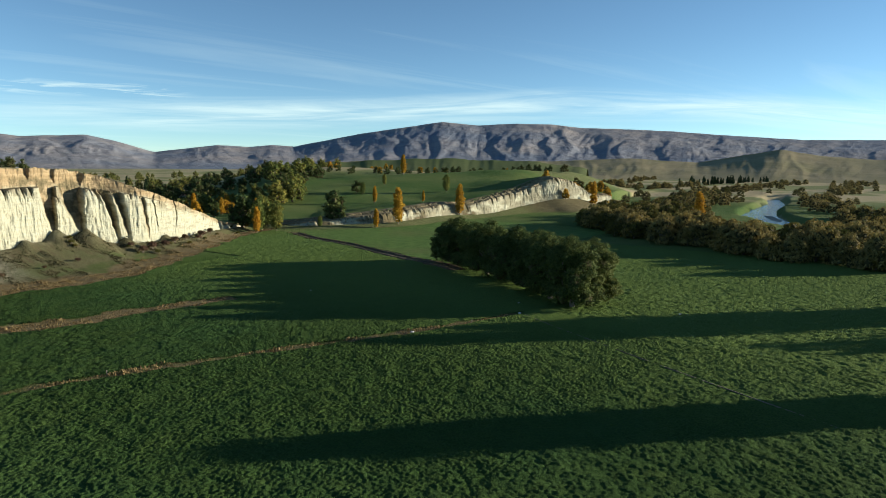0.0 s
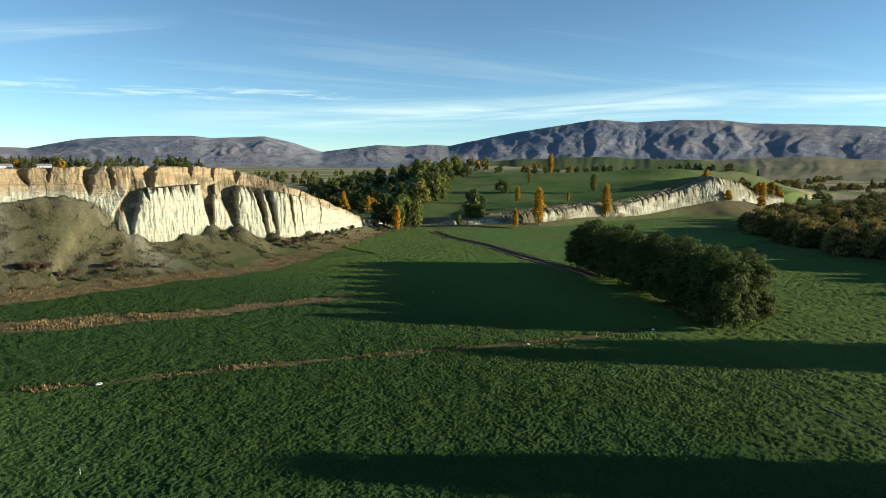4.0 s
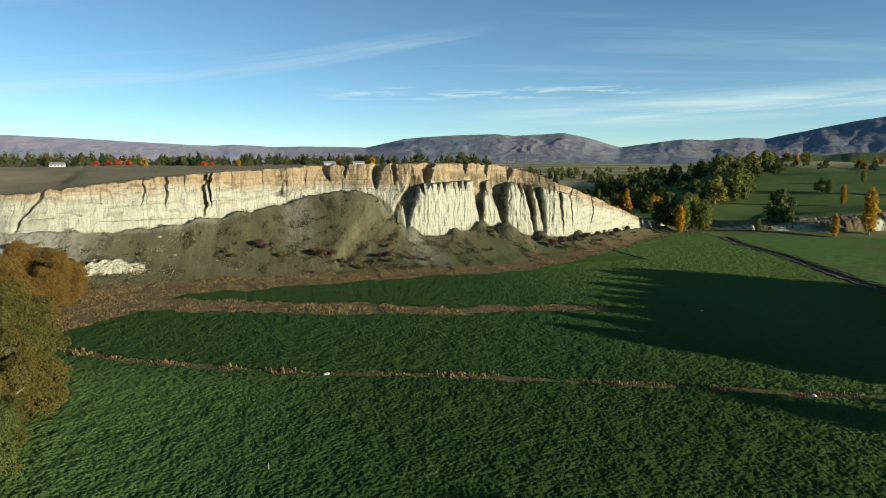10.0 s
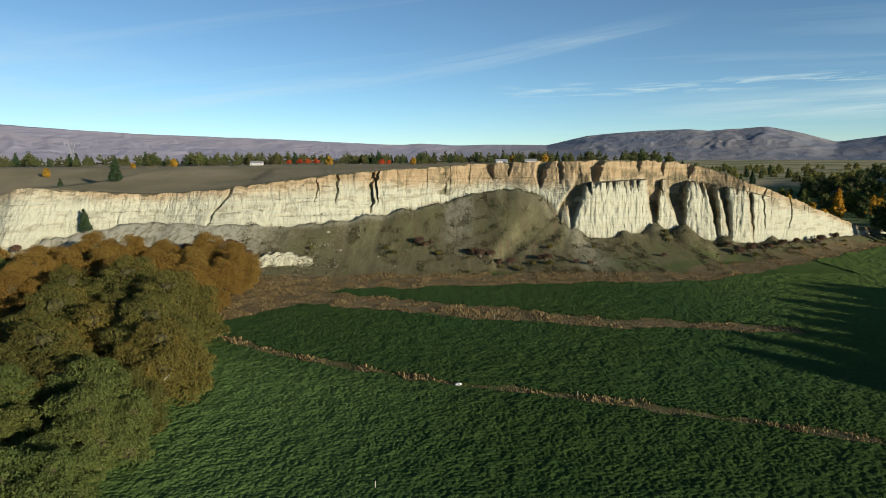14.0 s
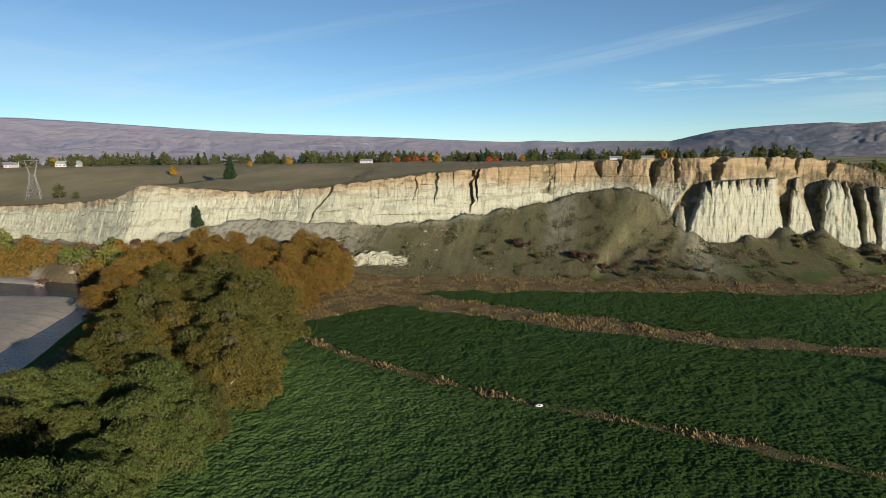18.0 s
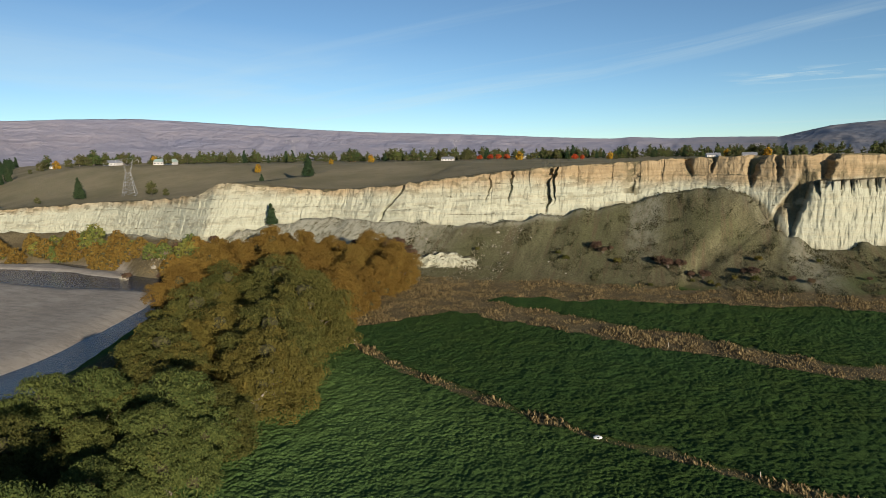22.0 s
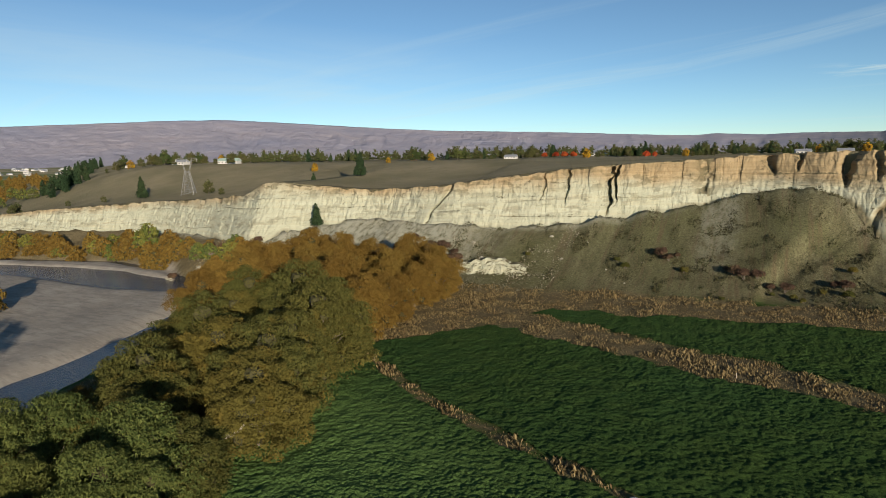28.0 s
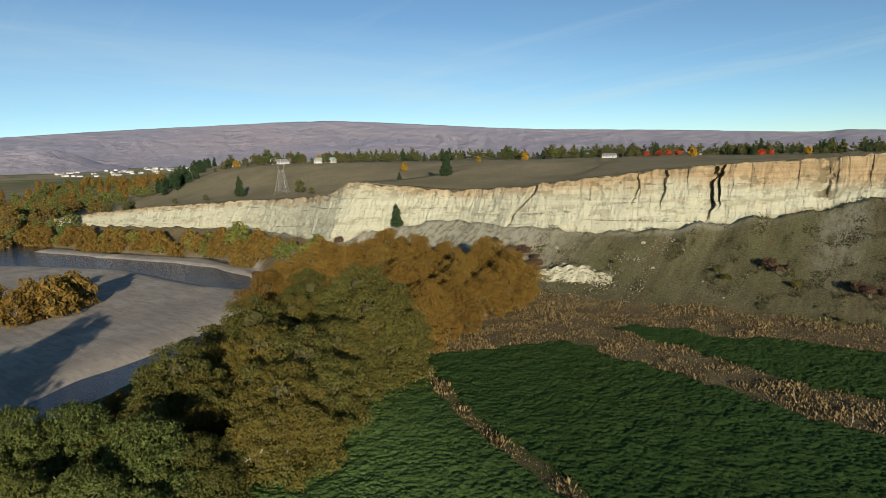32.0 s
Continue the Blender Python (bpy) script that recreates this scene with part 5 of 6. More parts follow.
grow(mid, sized(ring(trng, 50.5, 61.5, 390, 660, 56), 0.32, 0.62, trng) + [(250, 390, 0.8), (249, 408, 0.9), (240, 400, 0.8), (404, 486, 1.5), (430, 500, 1.6), (445, 514, 1.6), (385, 480, 1.4), (360, 471, 1.4), (372, 474, 1.5)] + [(284, 372, 1.4), (292, 366, 1.4), (300, 376, 1.5), (310, 380, 1.4), (322, 392, 1.3), (276, 364, 1.3)], trng)
thicket("far_wood", mid, sized(ring(trng, 40, 62, 700, 1000, 50), 0.8, 1.2, trng) + sized(ring(trng, 48, 74, 800, 1500, 90), 0.7, 1.2, trng), trng, "green and yellow far woodland")
gold = tree("broad_tree", 11, M_YELLOW, "small golden tree among the valley woods", height=8, width=6, count=600, size=0.7, group="valley trees")
grow(gold, [(590, 262, 1.6), (575, 258, 1.5), (600, 250, 1.7), (610, 262, 1.5), (250, 392, 1.2), (231, 349, 1.0)] + sized(ring(trng, 53, 61.5, 330, 500, 26), 0.6, 1.1, trng) + ring(trng, 21, 27, 520, 640, 12), trng)
thicket("far_wood", gold, ring(trng, 28, 50, 720, 900, 20), trng, "golden far trees along the fields")
# willow belt along the eastern river, open where the water shows through
def dry_ground(places):
    """Drops places in the eastern river and those that would stand before its open reach."""
    out = []
    for p in places:
        a, r = math.degrees(math.atan2(p[1] - 9, p[0] + 18)), math.hypot(p[0] + 18, p[1] - 9)
        wet = polygon(np.array([p[0]]), np.array([p[1]]), EAST_BED)[0] > -5
        if not wet and not (5.6 < a < 10.4 and 345 < r < 640):
            out.append(p)
    return out


ewil = tree("willow_tree", 12, M_GREY, "grey-brown willow in the thicket along the river", height=11, width=12, count=1800, size=0.5, group="eastern willows")
grow(ewil, dry_ground(belt(trng, [(252, 0), (252, 26), (262, 48), (284, 82), (300, 112), (336, 148)], 62, 4.5) + belt(trng, [(290, 6), (310, 40), (350, 30), (420, 20)], 40, 14) + belt(trng, [(300, 90), (350, 120), (420, 140)], 24, 10)), trng, lo=0.75, hi=1.3)
thicket("far_willows", ewil, dry_ground(belt(trng, [(300, 20), (400, 10), (520, 40)], 34, 20) + belt(trng, [(560, 40), (640, 66), (800, 80)], 40, 14) + belt(trng, [(480, 150), (640, 165), (900, 230)], 46, 12) + belt(trng, [(800, 330), (1200, 290)], 40, 9) + belt(trng, [(900, 210), (1400, 180)], 50, 12) + belt(trng, [(1000, 420), (1500, 500)], 50, 12) + belt(trng, [(900, 60), (1500, 90)], 50, 14)), trng, "grey-brown willow thickets along the far river", 0.55, 1.05)
eoli = tree("willow_tree", 13, M_WILLOW, "olive-gold willow in the thicket along the river", height=11, width=12, count=1800, size=0.5, group="eastern willows")
grow(eoli, dry_ground(belt(trng, [(330, 150), (390, 165), (440, 160)], 34, 10) + belt(trng, [(300, 100), (360, 130), (440, 140)], 34, 14) + belt(trng, [(280, 30), (300, 66)], 14, 8)), trng, lo=0.75, hi=1.25)
thicket("far_willows", eoli, dry_ground(belt(trng, [(440, 150), (520, 160), (760, 190)], 60, 13) + belt(trng, [(420, 20), (520, 30)], 16, 12) + ring(trng, 4, 26, 640, 1000, 36)), trng, "olive-gold willow thickets along the far river", 0.6, 1.0)
# autumn willows on the far bank of the western river
wor = tree("willow_tree", 14, M_ORANGE, "orange autumn willow on the far river bank", height=9, width=9, count=1500, size=0.5, group="far bank willows")
grow(wor, [(x, y, trng.uniform(0.6, 0.85)) for x, y in belt(trng, [(-116, 206), (-148, 211), (-172, 218), (-197, 222), (-238, 213), (-330, 200)], 80, 2.4)] + [(-144, 138, 1.1), (-150, 146, 1.1), (-142, 129, 1.0), (-157, 138, 1.05), (-168, 150, 0.9), (-154, 127, 1.0), (-170, 134, 0.9)], trng)
thicket("far_willows", wor, belt(trng, [(-320, 170), (-420, 250), (-560, 290)], 60, 18), trng, "orange willow thickets down the river")
wgr = tree("willow_tree", 15, M_MIDGREEN, "green and gold willow on the far river bank", height=9, width=9, count=1500, size=0.5, group="far bank willows")
grow(wgr, [(-184, 223, 1.15), (-119, 204, 0.9), (-124, 208, 0.9)] + [(x, y, trng.uniform(0.5, 0.8)) for x, y in belt(trng, [(-116, 208), (-172, 219), (-200, 223), (-300, 208)], 24, 3)], trng)
thicket("far_willows", wgr, belt(trng, [(-320, 190), (-480, 280), (-620, 320)], 50, 18) + belt(trng, [(-420, 290), (-700, 400), (-1000, 560)], 80, 30), trng, "green willow thickets down the river")
def clumps(rng, pts, n, per, wide, spread):
    """Places in loose groups along a line."""
    out = []
    for x, y in belt(rng, pts, n, wide):
        out += [(x + rng.normal() * spread, y + rng.normal() * spread, rng.uniform(0.4, 1.0) * (0.62 if x > -150 else 0.95)) for _ in range(rng.integers(1, per + 1))]
    return out


BACK = [(-400, 380), (-300, 378), (-200, 420), (-100, 455), (0, 485), (60, 520), (150, 560)]
pla = tree("broad_tree", 17, M_DARK, "dark garden tree beside the houses on the terrace", height=11, width=8.5, count=800, size=0.6, group="terrace trees")
grow(pla, clumps(trng, BACK, 22, 5, 12, 6) + sized(ring(trng, 62, 72, 420, 600, 16), 0.6, 0.9, trng), trng)
thicket("far_wood", pla, [(x, y + 70, trng.uniform(0.4, 0.9)) for x, y in belt(trng, BACK, 330, 24)] + [(x, y + 22, trng.uniform(0.3, 0.75)) for x, y in belt(trng, BACK, 70, 9)], trng, "dark mixed wood along the back of the terrace")
plg = tree("broad_tree", 18, M_OLIVE, "olive garden tree on the terrace", height=9.5, width=7.5, count=650, size=0.55, group="terrace trees")
grow(plg, clumps(trng, BACK, 14, 4, 12, 6) + [(88, 296, 0.6), (70, 300, 0.5), (-202, 272, 0.7), (-190, 268, 0.35), (-262, 262, 0.42), (-290, 262, 0.35), (-318, 250, 0.6), (-330, 246, 0.7), (-324, 256, 0.6)] + [(hx + trng.uniform(-13, 13), hy + trng.choice([-7.5, 8.5, 12, 16]) + trng.normal(), trng.uniform(0.35, 0.85)) for hx, hy in ((-268, 352), (-312, 354), (-112, 420), (-60, 520), (64, 470)) for _ in range(9)], trng)
farpop = tree("poplar_tree", 22, M_ORANGE, "golden poplar on the plain below the terrace", height=7, width=2.6, count=300, size=0.5, group="golden poplars")
grow(farpop, [(-470, 330, 1.6)], trng)
plo = tree("broad_tree", 19, M_YELLOW, "golden garden tree on the terrace", height=6, width=4.5, count=400, size=0.6, group="terrace trees")
grow(plo, belt(trng, [(-380, 372), (-200, 390), (-60, 440), (120, 520)], 9, 10) + [(-180, 322, 0.8), (-150, 345, 0.6)], trng)
thicket("far_poplars", farpop, [(x, y, 1.7) for x, y in belt(trng, [(-460, 330), (-620, 400), (-800, 480), (-1000, 600)], 70, 30)], trng, "golden poplars on the plain below the terrace")
red = tree("shrub", 20, M_RED, "scarlet autumn garden shrub on the terrace", "shrub", height=3.2, width=5, count=400, size=0.5, group="red shrubs")
grow(red, [(-34, 430), (-30, 433), (-78, 440), (-84, 442), (-90, 444), (-96, 440)], trng)
# conifers on the terrace and at its back
fir = tree("conifer_tree", 16, M_FIR, "dark conifer standing alone on the dry terrace", height=13, width=7.5, count=2200, size=0.5, group="conifers")
grow(fir, [(-124, 280, 0.72), (-142, 272, 0.42), (-242, 268, 0.80), (-107, 228, 0.55)], trng)
farfir = tree("conifer_tree", 21, M_FIR, "dark conifer in a shelter belt", height=12, width=6, count=500, size=0.9, group="conifers")
grow(farfir, sized(belt(trng, [(-330, 430), (-160, 450), (-60, 480), (90, 560)], 36, 14), 0.3, 0.8, trng) + sized(belt(trng, [(-372, 312), (-420, 345), (-500, 410), (-600, 490)], 46, 7), 0.6, 1.0, trng), trng)
thicket("far_conifers", farfir, sized(belt(trng, [(700, 640), (560, 760)], 30, 12), 0.7, 1.1, trng) + sized(belt(trng, [(1150, 330), (1500, 250)], 40, 10), 0.8, 1.3, trng) + sized(ring(trng, 60, 75, 800, 1200, 40), 0.9, 1.2, trng), trng, "dark conifer shelter belts on the plain")

# ---- plants that cover the ground ----
def scatter(name, rng, box, count, test, size, lean, material, label, category, long=1.0, lift=0.0, parts=1):
    """Single leaf blades on the ground, joined in one object: stems that lean every way."""
    x0, x1, y0, y1 = box
    X, Y = rng.uniform(x0, x1, count), rng.uniform(y0, y1, count)
    ok = test(X, Y)
    X, Y = X[ok], Y[ok]
    Z = land(X, Y)[0] + lift
    n = len(X)
    ph, tilt = rng.uniform(0, 6.283, n), lean * (0.35 + 0.9 * rng.random(n))
    w = size * (0.55 + 0.9 * rng.random(n)) * (0.35 + 1.2 * vnoise(X / 3, Y / 3, 91) ** 1.5)
    up = np.stack([np.cos(ph) * np.sin(tilt), np.sin(ph) * np.sin(tilt), np.cos(tilt)], -1)
    side = np.stack([-np.sin(ph), np.cos(ph), 0 * ph], -1)
    root = np.stack([X, Y, Z - 0.04], -1)
    h = (w * long)[:, None]
    verts = np.stack([root, root + up * h * 0.55 - side * w[:, None] * 0.5, root + up * h + up[:, :1] * 0, root + up * h * 0.55 + side * w[:, None] * 0.5], 1).reshape(-1, 3)
    ob = new(name, mesh_of(name, verts, np.arange(n * 4).reshape(-1, 4), material))
    return tagged(ob, label, category, kind="stuff")


def on_crop(X, Y):
    return land(X, Y)[2]


def on_dry(X, Y):
    z, c, _ = land(X, Y)
    return (c["dry"] > 0.45) & (z > -3)


crng = np.random.default_rng(23)
CROP_LABEL = "low leafy dark green fodder crop covering the flat paddock"
def crop_sheet(x0, x1, y0, y1, step, tall, meadow=False):
    cx, cy = np.arange(x0, x1 + step, step), np.arange(y0, y1 + step, step)
    CX, CY = np.meshgrid(cx, cy)
    CZ, cover, here = land(CX, CY)
    if meadow:
        here = (CX > np.interp(CY, [131, 140, 167, 203, 238, 262], [163, 168, 175, 188, 196, 206])) & (cover["dry"] < 0.2) & (cover["scree"] < 0.1) & (CZ < 2.2)
    one, two, three = crng.random(CX.shape), crng.random(CX.shape), crng.random(CX.shape)
    jx, jy = CX + 0.5 * step * (one - 0.5), CY + 0.5 * step * (two - 0.5)
    # each plant is a small dome at a jittered place
    cell = max(0.50, 2.4 * step)
    gi, gj = np.floor(jx / cell), np.floor(jy / cell)
    leafy = np.zeros(CX.shape)
    for di in (-1, 0, 1):
        for dj in (-1, 0, 1):
            i, j = gi + di, gj + dj
            far2 = (jx - (i + 0.5 + 0.8 * (hash2(i, j, 5) - 0.5)) * cell) ** 2 + (jy - (j + 0.5 + 0.8 * (hash2(i, j, 7) - 0.5)) * cell) ** 2
            leafy = np.maximum(leafy, (0.55 + 0.75 * hash2(i, j, 9)) * np.clip(1 - far2 / (0.62 * cell) ** 2, 0, 1) ** 0.6)
    leafy = tall * (leafy + 0.7 * three ** 1.5) * (0.85 + 0.25 * vnoise(CX / 9, CY / 9, 63))
    ok = here[:-1, :-1] & here[1:, 1:] & here[:-1, 1:] & here[1:, :-1]
    if meadow:
        return tagged(sheet("pasture", cx, cy, np.stack([jx, jy, CZ + 0.05 + leafy], -1), M_PASTURE, keep=ok), "short bright green grazed pasture beyond the ditch", "grass", kind="stuff")
    ob = sheet("crop", cx, cy, np.stack([jx, jy, CZ + 0.05 + leafy], -1), M_CROP, keep=ok)
    return tagged(ob, CROP_LABEL, "crop", kind="stuff")


crop_sheet(-44, 112, 44, 118, 0.18, 0.15)
crop_sheet(-48, 134, 118, 214, 0.25, 0.15)
crop_sheet(112, 262, -20, 118, 0.42, 0.18)
crop_sheet(20, 112, 0, 44, 0.24, 0.15)
crop_sheet(134, 205, 118, 292, 0.45, 0.18)
crop_sheet(-44, 20, 0, 44, 0.5, 0.2)
crop_sheet(163, 330, 136, 262, 0.6, 0.12, True)
crop_sheet(-44, 112, -40, 0, 0.8, 0.2)
scatter("dry_grass", crng, (-60, 130, 80, 215), 260000, on_dry, 0.17, 0.8, M_DRYGRASS, "tall rust-brown dry weeds and grass along the paddock edges", "dry grass", 2.8)
scatter("dry_grass", crng, (-150, -30, 100, 225), 70000, on_dry, 0.2, 0.8, M_DRYGRASS, "rough brown grass below the cliff", "dry grass", 2.4)
scatter("dry_grass", crng, (90, 215, 200, 300), 50000, on_dry, 0.2, 0.8, M_DRYGRASS, "rough brown grass below the cliff", "dry grass", 2.0)


def on_scree(X, Y):
    z, c, _ = land(X, Y)
    return (c["scree"] > 0.5) & (c["plateau"] < 0.05) & (fbm(X / 5, Y / 18, 3, 95) > 0.45)


scatter("scrub_grass", crng, (-62, 150, 180, 275), 150000, on_scree, 0.26, 0.8, M_SCRUB, "short olive scrub and grass on the talus slope", "grass", 1.4)


def on_litter(X, Y):
    z, c, _ = land(X, Y)
    d, v, _ = along(BLUFF, X, Y)
    foot = np.where(X > 46, 0.44, 0.50) - 0.10 * smooth(-10, -60, X)
    return (c["scree"] > 0.5) & (c["plateau"] < 0.05) & (fbm(X / 6, Y / 14, 4, 97) > foot) & (X < -22)


scatter("clay_chips", crng, (-150, 110, 190, 270), 90000, on_litter, 0.27, 1.35, M_CHIPS, "pale clay chips littering the talus slope", "stones", 1.2, 0.08)


# the muddy ditch that crosses the fields
def ditch(points, wide, material):
    pts = np.array(points, float)
    run = np.r_[0, np.cumsum(np.hypot(*np.diff(pts, axis=0).T))]
    S = np.arange(0, run[-1], 0.5)
    mid = np.stack([np.interp(S, run, pts[:, 0]), np.interp(S, run, pts[:, 1])], -1)
    for _ in range(12):
        mid[1:-1] = (mid[:-2] + 2 * mid[1:-1] + mid[2:]) / 4
    way = np.gradient(mid, axis=0)
    side = np.stack([way[:, 1], -way[:, 0]], -1) / np.linalg.norm(way, axis=1)[:, None]
    t = np.linspace(-1, 1, 15)[:, None]
    half = wide * (0.75 + 0.6 * fbm(S / 5, S * 0, 3, 111))[None]
    at = mid[None] + side[None] * (t * half)[..., None]
    z = land(at[..., 0], at[..., 1])[0]
    rim = np.exp(-((np.abs(t) - 0.62) / 0.16) ** 2)
    clods = fbm(at[..., 0] / 0.9, at[..., 1] / 0.9, 3, 113) - 0.5
    z = z + np.where(np.abs(t) > 0.99, -0.1, 0.14 + 0.22 * rim + 0.9 * clods * (1 - t * t))
    return sheet("ditch", S, S, np.concatenate([at, z[..., None]], -1), material)


tagged(ditch(DITCH, 3.0, M_MUD), "dark trampled muddy ditch between two paddocks", "ditch", kind="structure")

# black irrigation hose lying across the paddock
hose = new("irrigation_hose", limb_mesh(crng, [([(116, 82, 0.15), (109, 70, 0.15), (102, 56, 0.15), (95, 42, 0.15), (88, 27, 0.15), (81, 12, 0.15)], 0.10, 0.10)], M_BARK, "irrigation_hose", 6))
tagged(hose, "thin dark irrigation hose lying across the crop", "hose")

# ---- small things ----
def part(name, bm, material, parent, label=""):
    me = bpy.data.meshes.new(name)
    bm.to_mesh(me)
    bm.free()
    me.materials.append(material)
    ob = new(name, me)
    ob.parent = parent
    return tagged(ob, label) if label else ob


def box(bm, x, y, z, sx, sy, sz, turn=0.0, bevel=0.0):
    """Adds a box with its base at z, bevelled when asked."""
    made = bmesh.ops.create_cube(bm, size=1.0, matrix=Matrix.Translation((x, y, z + sz / 2)) @ Matrix.Rotation(turn, 4, "Z") @ Matrix.Diagonal((sx, sy, sz, 1)))
    if bevel:
        edges = list({e for v in made["verts"] for e in v.link_edges})
        bmesh.ops.bevel(bm, geom=edges, offset=bevel, segments=2, affect="EDGES", profile=0.5)
    return bm


def bar(bm, a, b, r, sides=5):
    """Adds a thin rod from a to b."""
    a, b = Vector(a), Vector(b)
    m = Matrix.Translation((a + b) / 2) @ (b - a).to_track_quat("Z", "Y").to_matrix().to_4x4()
    bmesh.ops.create_cone(bm, cap_ends=True, segments=sides, radius1=r, radius2=r, depth=(b - a).length, matrix=m)
    return bm


M_WHITE = make_plain("white_plastic", (0.75, 0.74, 0.70), 0.45, 0.4, 4, 0.12)
M_WALL = make_plain("painted_wall", (0.55, 0.53, 0.49), 0.7, 0.2, 1.5, 0.15)
M_GREENROOF = make_plain("pale_green_roof", (0.36, 0.46, 0.40), 0.5, 0.4, 1.5, 0.2)
M_GREYROOF = make_plain("grey_roof", (0.26, 0.27, 0.29), 0.5, 0.4, 1.5, 0.25)
M_REDROOF = make_plain("rust_roof", (0.30, 0.12, 0.08), 0.6, 0.3, 1.5, 0.25)
M_PANE = make_plain("window_glass", (0.03, 0.04, 0.05), 0.1, 0.6, 2, 0.2)
M_STEEL = make_plain("galvanised_steel", (0.36, 0.36, 0.36), 0.55, 0.4, 3, 0.15, 0.4)
M_POST = make_plain("weathered_timber", (0.30, 0.26, 0.21), 0.85, 0.2, 8, 0.35)
M_STONE = make_plain("pale_clay_stone", (0.36, 0.33, 0.25), 0.92, 0.15, 1.8, 0.35)
M_BLACK = make_plain("black_rubber", (0.03, 0.03, 0.03), 0.7, 0.3, 5, 0.2)


def pod():
    """A moulded irrigation pod with a sprinkler on a riser."""
    root = new("irrigation_pod", None)
    bm = bmesh.new()
    bmesh.ops.create_uvsphere(bm, u_segments=16, v_segments=8, radius=0.5, matrix=Matrix.Diagonal((1.2, 0.85, 0.5, 1)))
    for v in bm.verts:
        v.co.z = max(v.co.z, 0.0) + 0.03
    part("shell", bm, M_WHITE, root)
    bm = box(bmesh.new(), 0, 0, 0.14, 0.22, 0.9, 0.10, 0, 0.02)
    part("slot", bm, M_BLACK, root, "dark recess across the shell")
    part("riser", bar(bmesh.new(), (0, 0, 0.2), (0, 0, 0.62), 0.025, 8), M_BLACK, root)
    return tagged(root, "white plastic irrigation pod lying on the paddock", "irrigation pod", "irrigation pods")


def post(tall):
    root = new("fence_post", None)
    bm = bmesh.new()
    bmesh.ops.create_cone(bm, cap_ends=True, segments=8, radius1=0.05, radius2=0.045, depth=tall + 0.4, matrix=Matrix.Translation((0, 0, tall / 2 - 0.2)))
    part("shaft", bm, M_PALEBARK, root)
    bm = bmesh.new()
    bmesh.ops.create_cone(bm, cap_ends=True, segments=8, radius1=0.05, radius2=0.01, depth=0.06, matrix=Matrix.Translation((0, 0, tall + 0.03)))
    part("cap", bm, M_POST, root)
    return tagged(root, "bleached wooden post standing in the crop", "post", "posts in the paddock")


def set_at(thing, places):
    zs = land(np.array([float(p[0]) for p in places]), np.array([float(p[1]) for p in places]))[0]
    for k, ((x, y, turn, *f), z) in enumerate(zip(places, zs)):
        m = Matrix.Translation((x, y, z + 0.02)) @ Matrix.Rotation(radians(turn), 4, "Z") @ Matrix.Scale(f[0] if f else 1.0, 4)
        if k == 0:
            thing.matrix_basis = m
        else:
            copy_thing(thing, m @ Matrix.Scale(1 / thing.scale[0], 4))


set_at(pod(), [(15.2, 120.2, 20), (86, 92, 70), (115.6, 82.2, 15), (138.6, 50.5, 120), (104, 143, 40), (126, 88, 10)])
set_at(post(0.85), [(6.3, 88.6, 0), (-33, 147, 30), (33, 115.5, 0), (23, 162, 60), (101, 86.5, 10), (48, 208, 0)])


def house(name_label, sx, sy, wall_h, roof_h, roof_m, windows=4):
    """A plain gabled house with eaves, a door and windows."""
    root = new("house", None)
    bm = box(bmesh.new(), 0, 0, -0.5, sx, sy, wall_h + 0.5)
    part("wall", bm, M_WALL, root)
    bm = bmesh.new()
    ex, ey = sx / 2 + 0.5, sy / 2 + 0.5
    pts = [(-ex, -ey, wall_h), (ex, -ey, wall_h), (ex, ey, wall_h), (-ex, ey, wall_h), (-ex, 0, wall_h + roof_h), (ex, 0, wall_h + roof_h)]
    vs = [bm.verts.new(p) for p in pts]
    for f in ((0, 1, 5, 4), (2, 3, 4, 5), (0, 4, 3), (1, 2, 5), (3, 2, 1, 0)):
        bm.faces.new([vs[i] for i in f])
    roof = part("roof", bm, roof_m, root)
    bm = box(bmesh.new(), sx * 0.2, 0, wall_h + roof_h * 0.7, 0.7, 0.7, 1.2, 0, 0.04)
    part("chimney", bm, M_GREYROOF, roof)
    for side in (-1, 1):
        for k in range(windows):
            x = -sx / 2 + sx * (k + 0.5) / windows
            bm = box(bmesh.new(), x, side * (sy / 2 + 0.03), wall_h * 0.36, sx / windows * 0.55, 0.10, wall_h * 0.42)
            w = part("window", bm, M_WHITE, root)
            bm = box(bmesh.new(), x, side * (sy / 2 + 0.08), wall_h * 0.40, sx / windows * 0.46, 0.06, wall_h * 0.34)
            part("pane", bm, M_PANE, w)
    return tagged(root, name_label, "house")


set_at(house("long white house with a pale green metal roof on the terrace", 17, 9, 2.3, 2.5, M_GREENROOF, 6), [(-268, 352, 18, 0.72)])
set_at(house("white house with a blue-grey metal roof among trees", 13, 9, 2.3, 2.4, M_GREYROOF, 4), [(-312, 354, 10, 0.7), (-112, 424, 5, 0.55), (-60, 520, 12, 0.8), (-82, 528, 0, 0.9), (-390, 376, 30, 0.4), (64, 470, 0, 0.6), (44, 474, 8, 0.6)])
set_at(house("brown-roofed farmhouse in the trees", 14, 8, 2.9, 2.2, M_REDROOF, 4), [(322, 556, 40), (330, 420, 20, 0.8)])
town = house("small far house in the town below the range", 14, 9, 3.0, 2.0, M_GREYROOF, 3)
hrng = np.random.default_rng(31)
spots = []
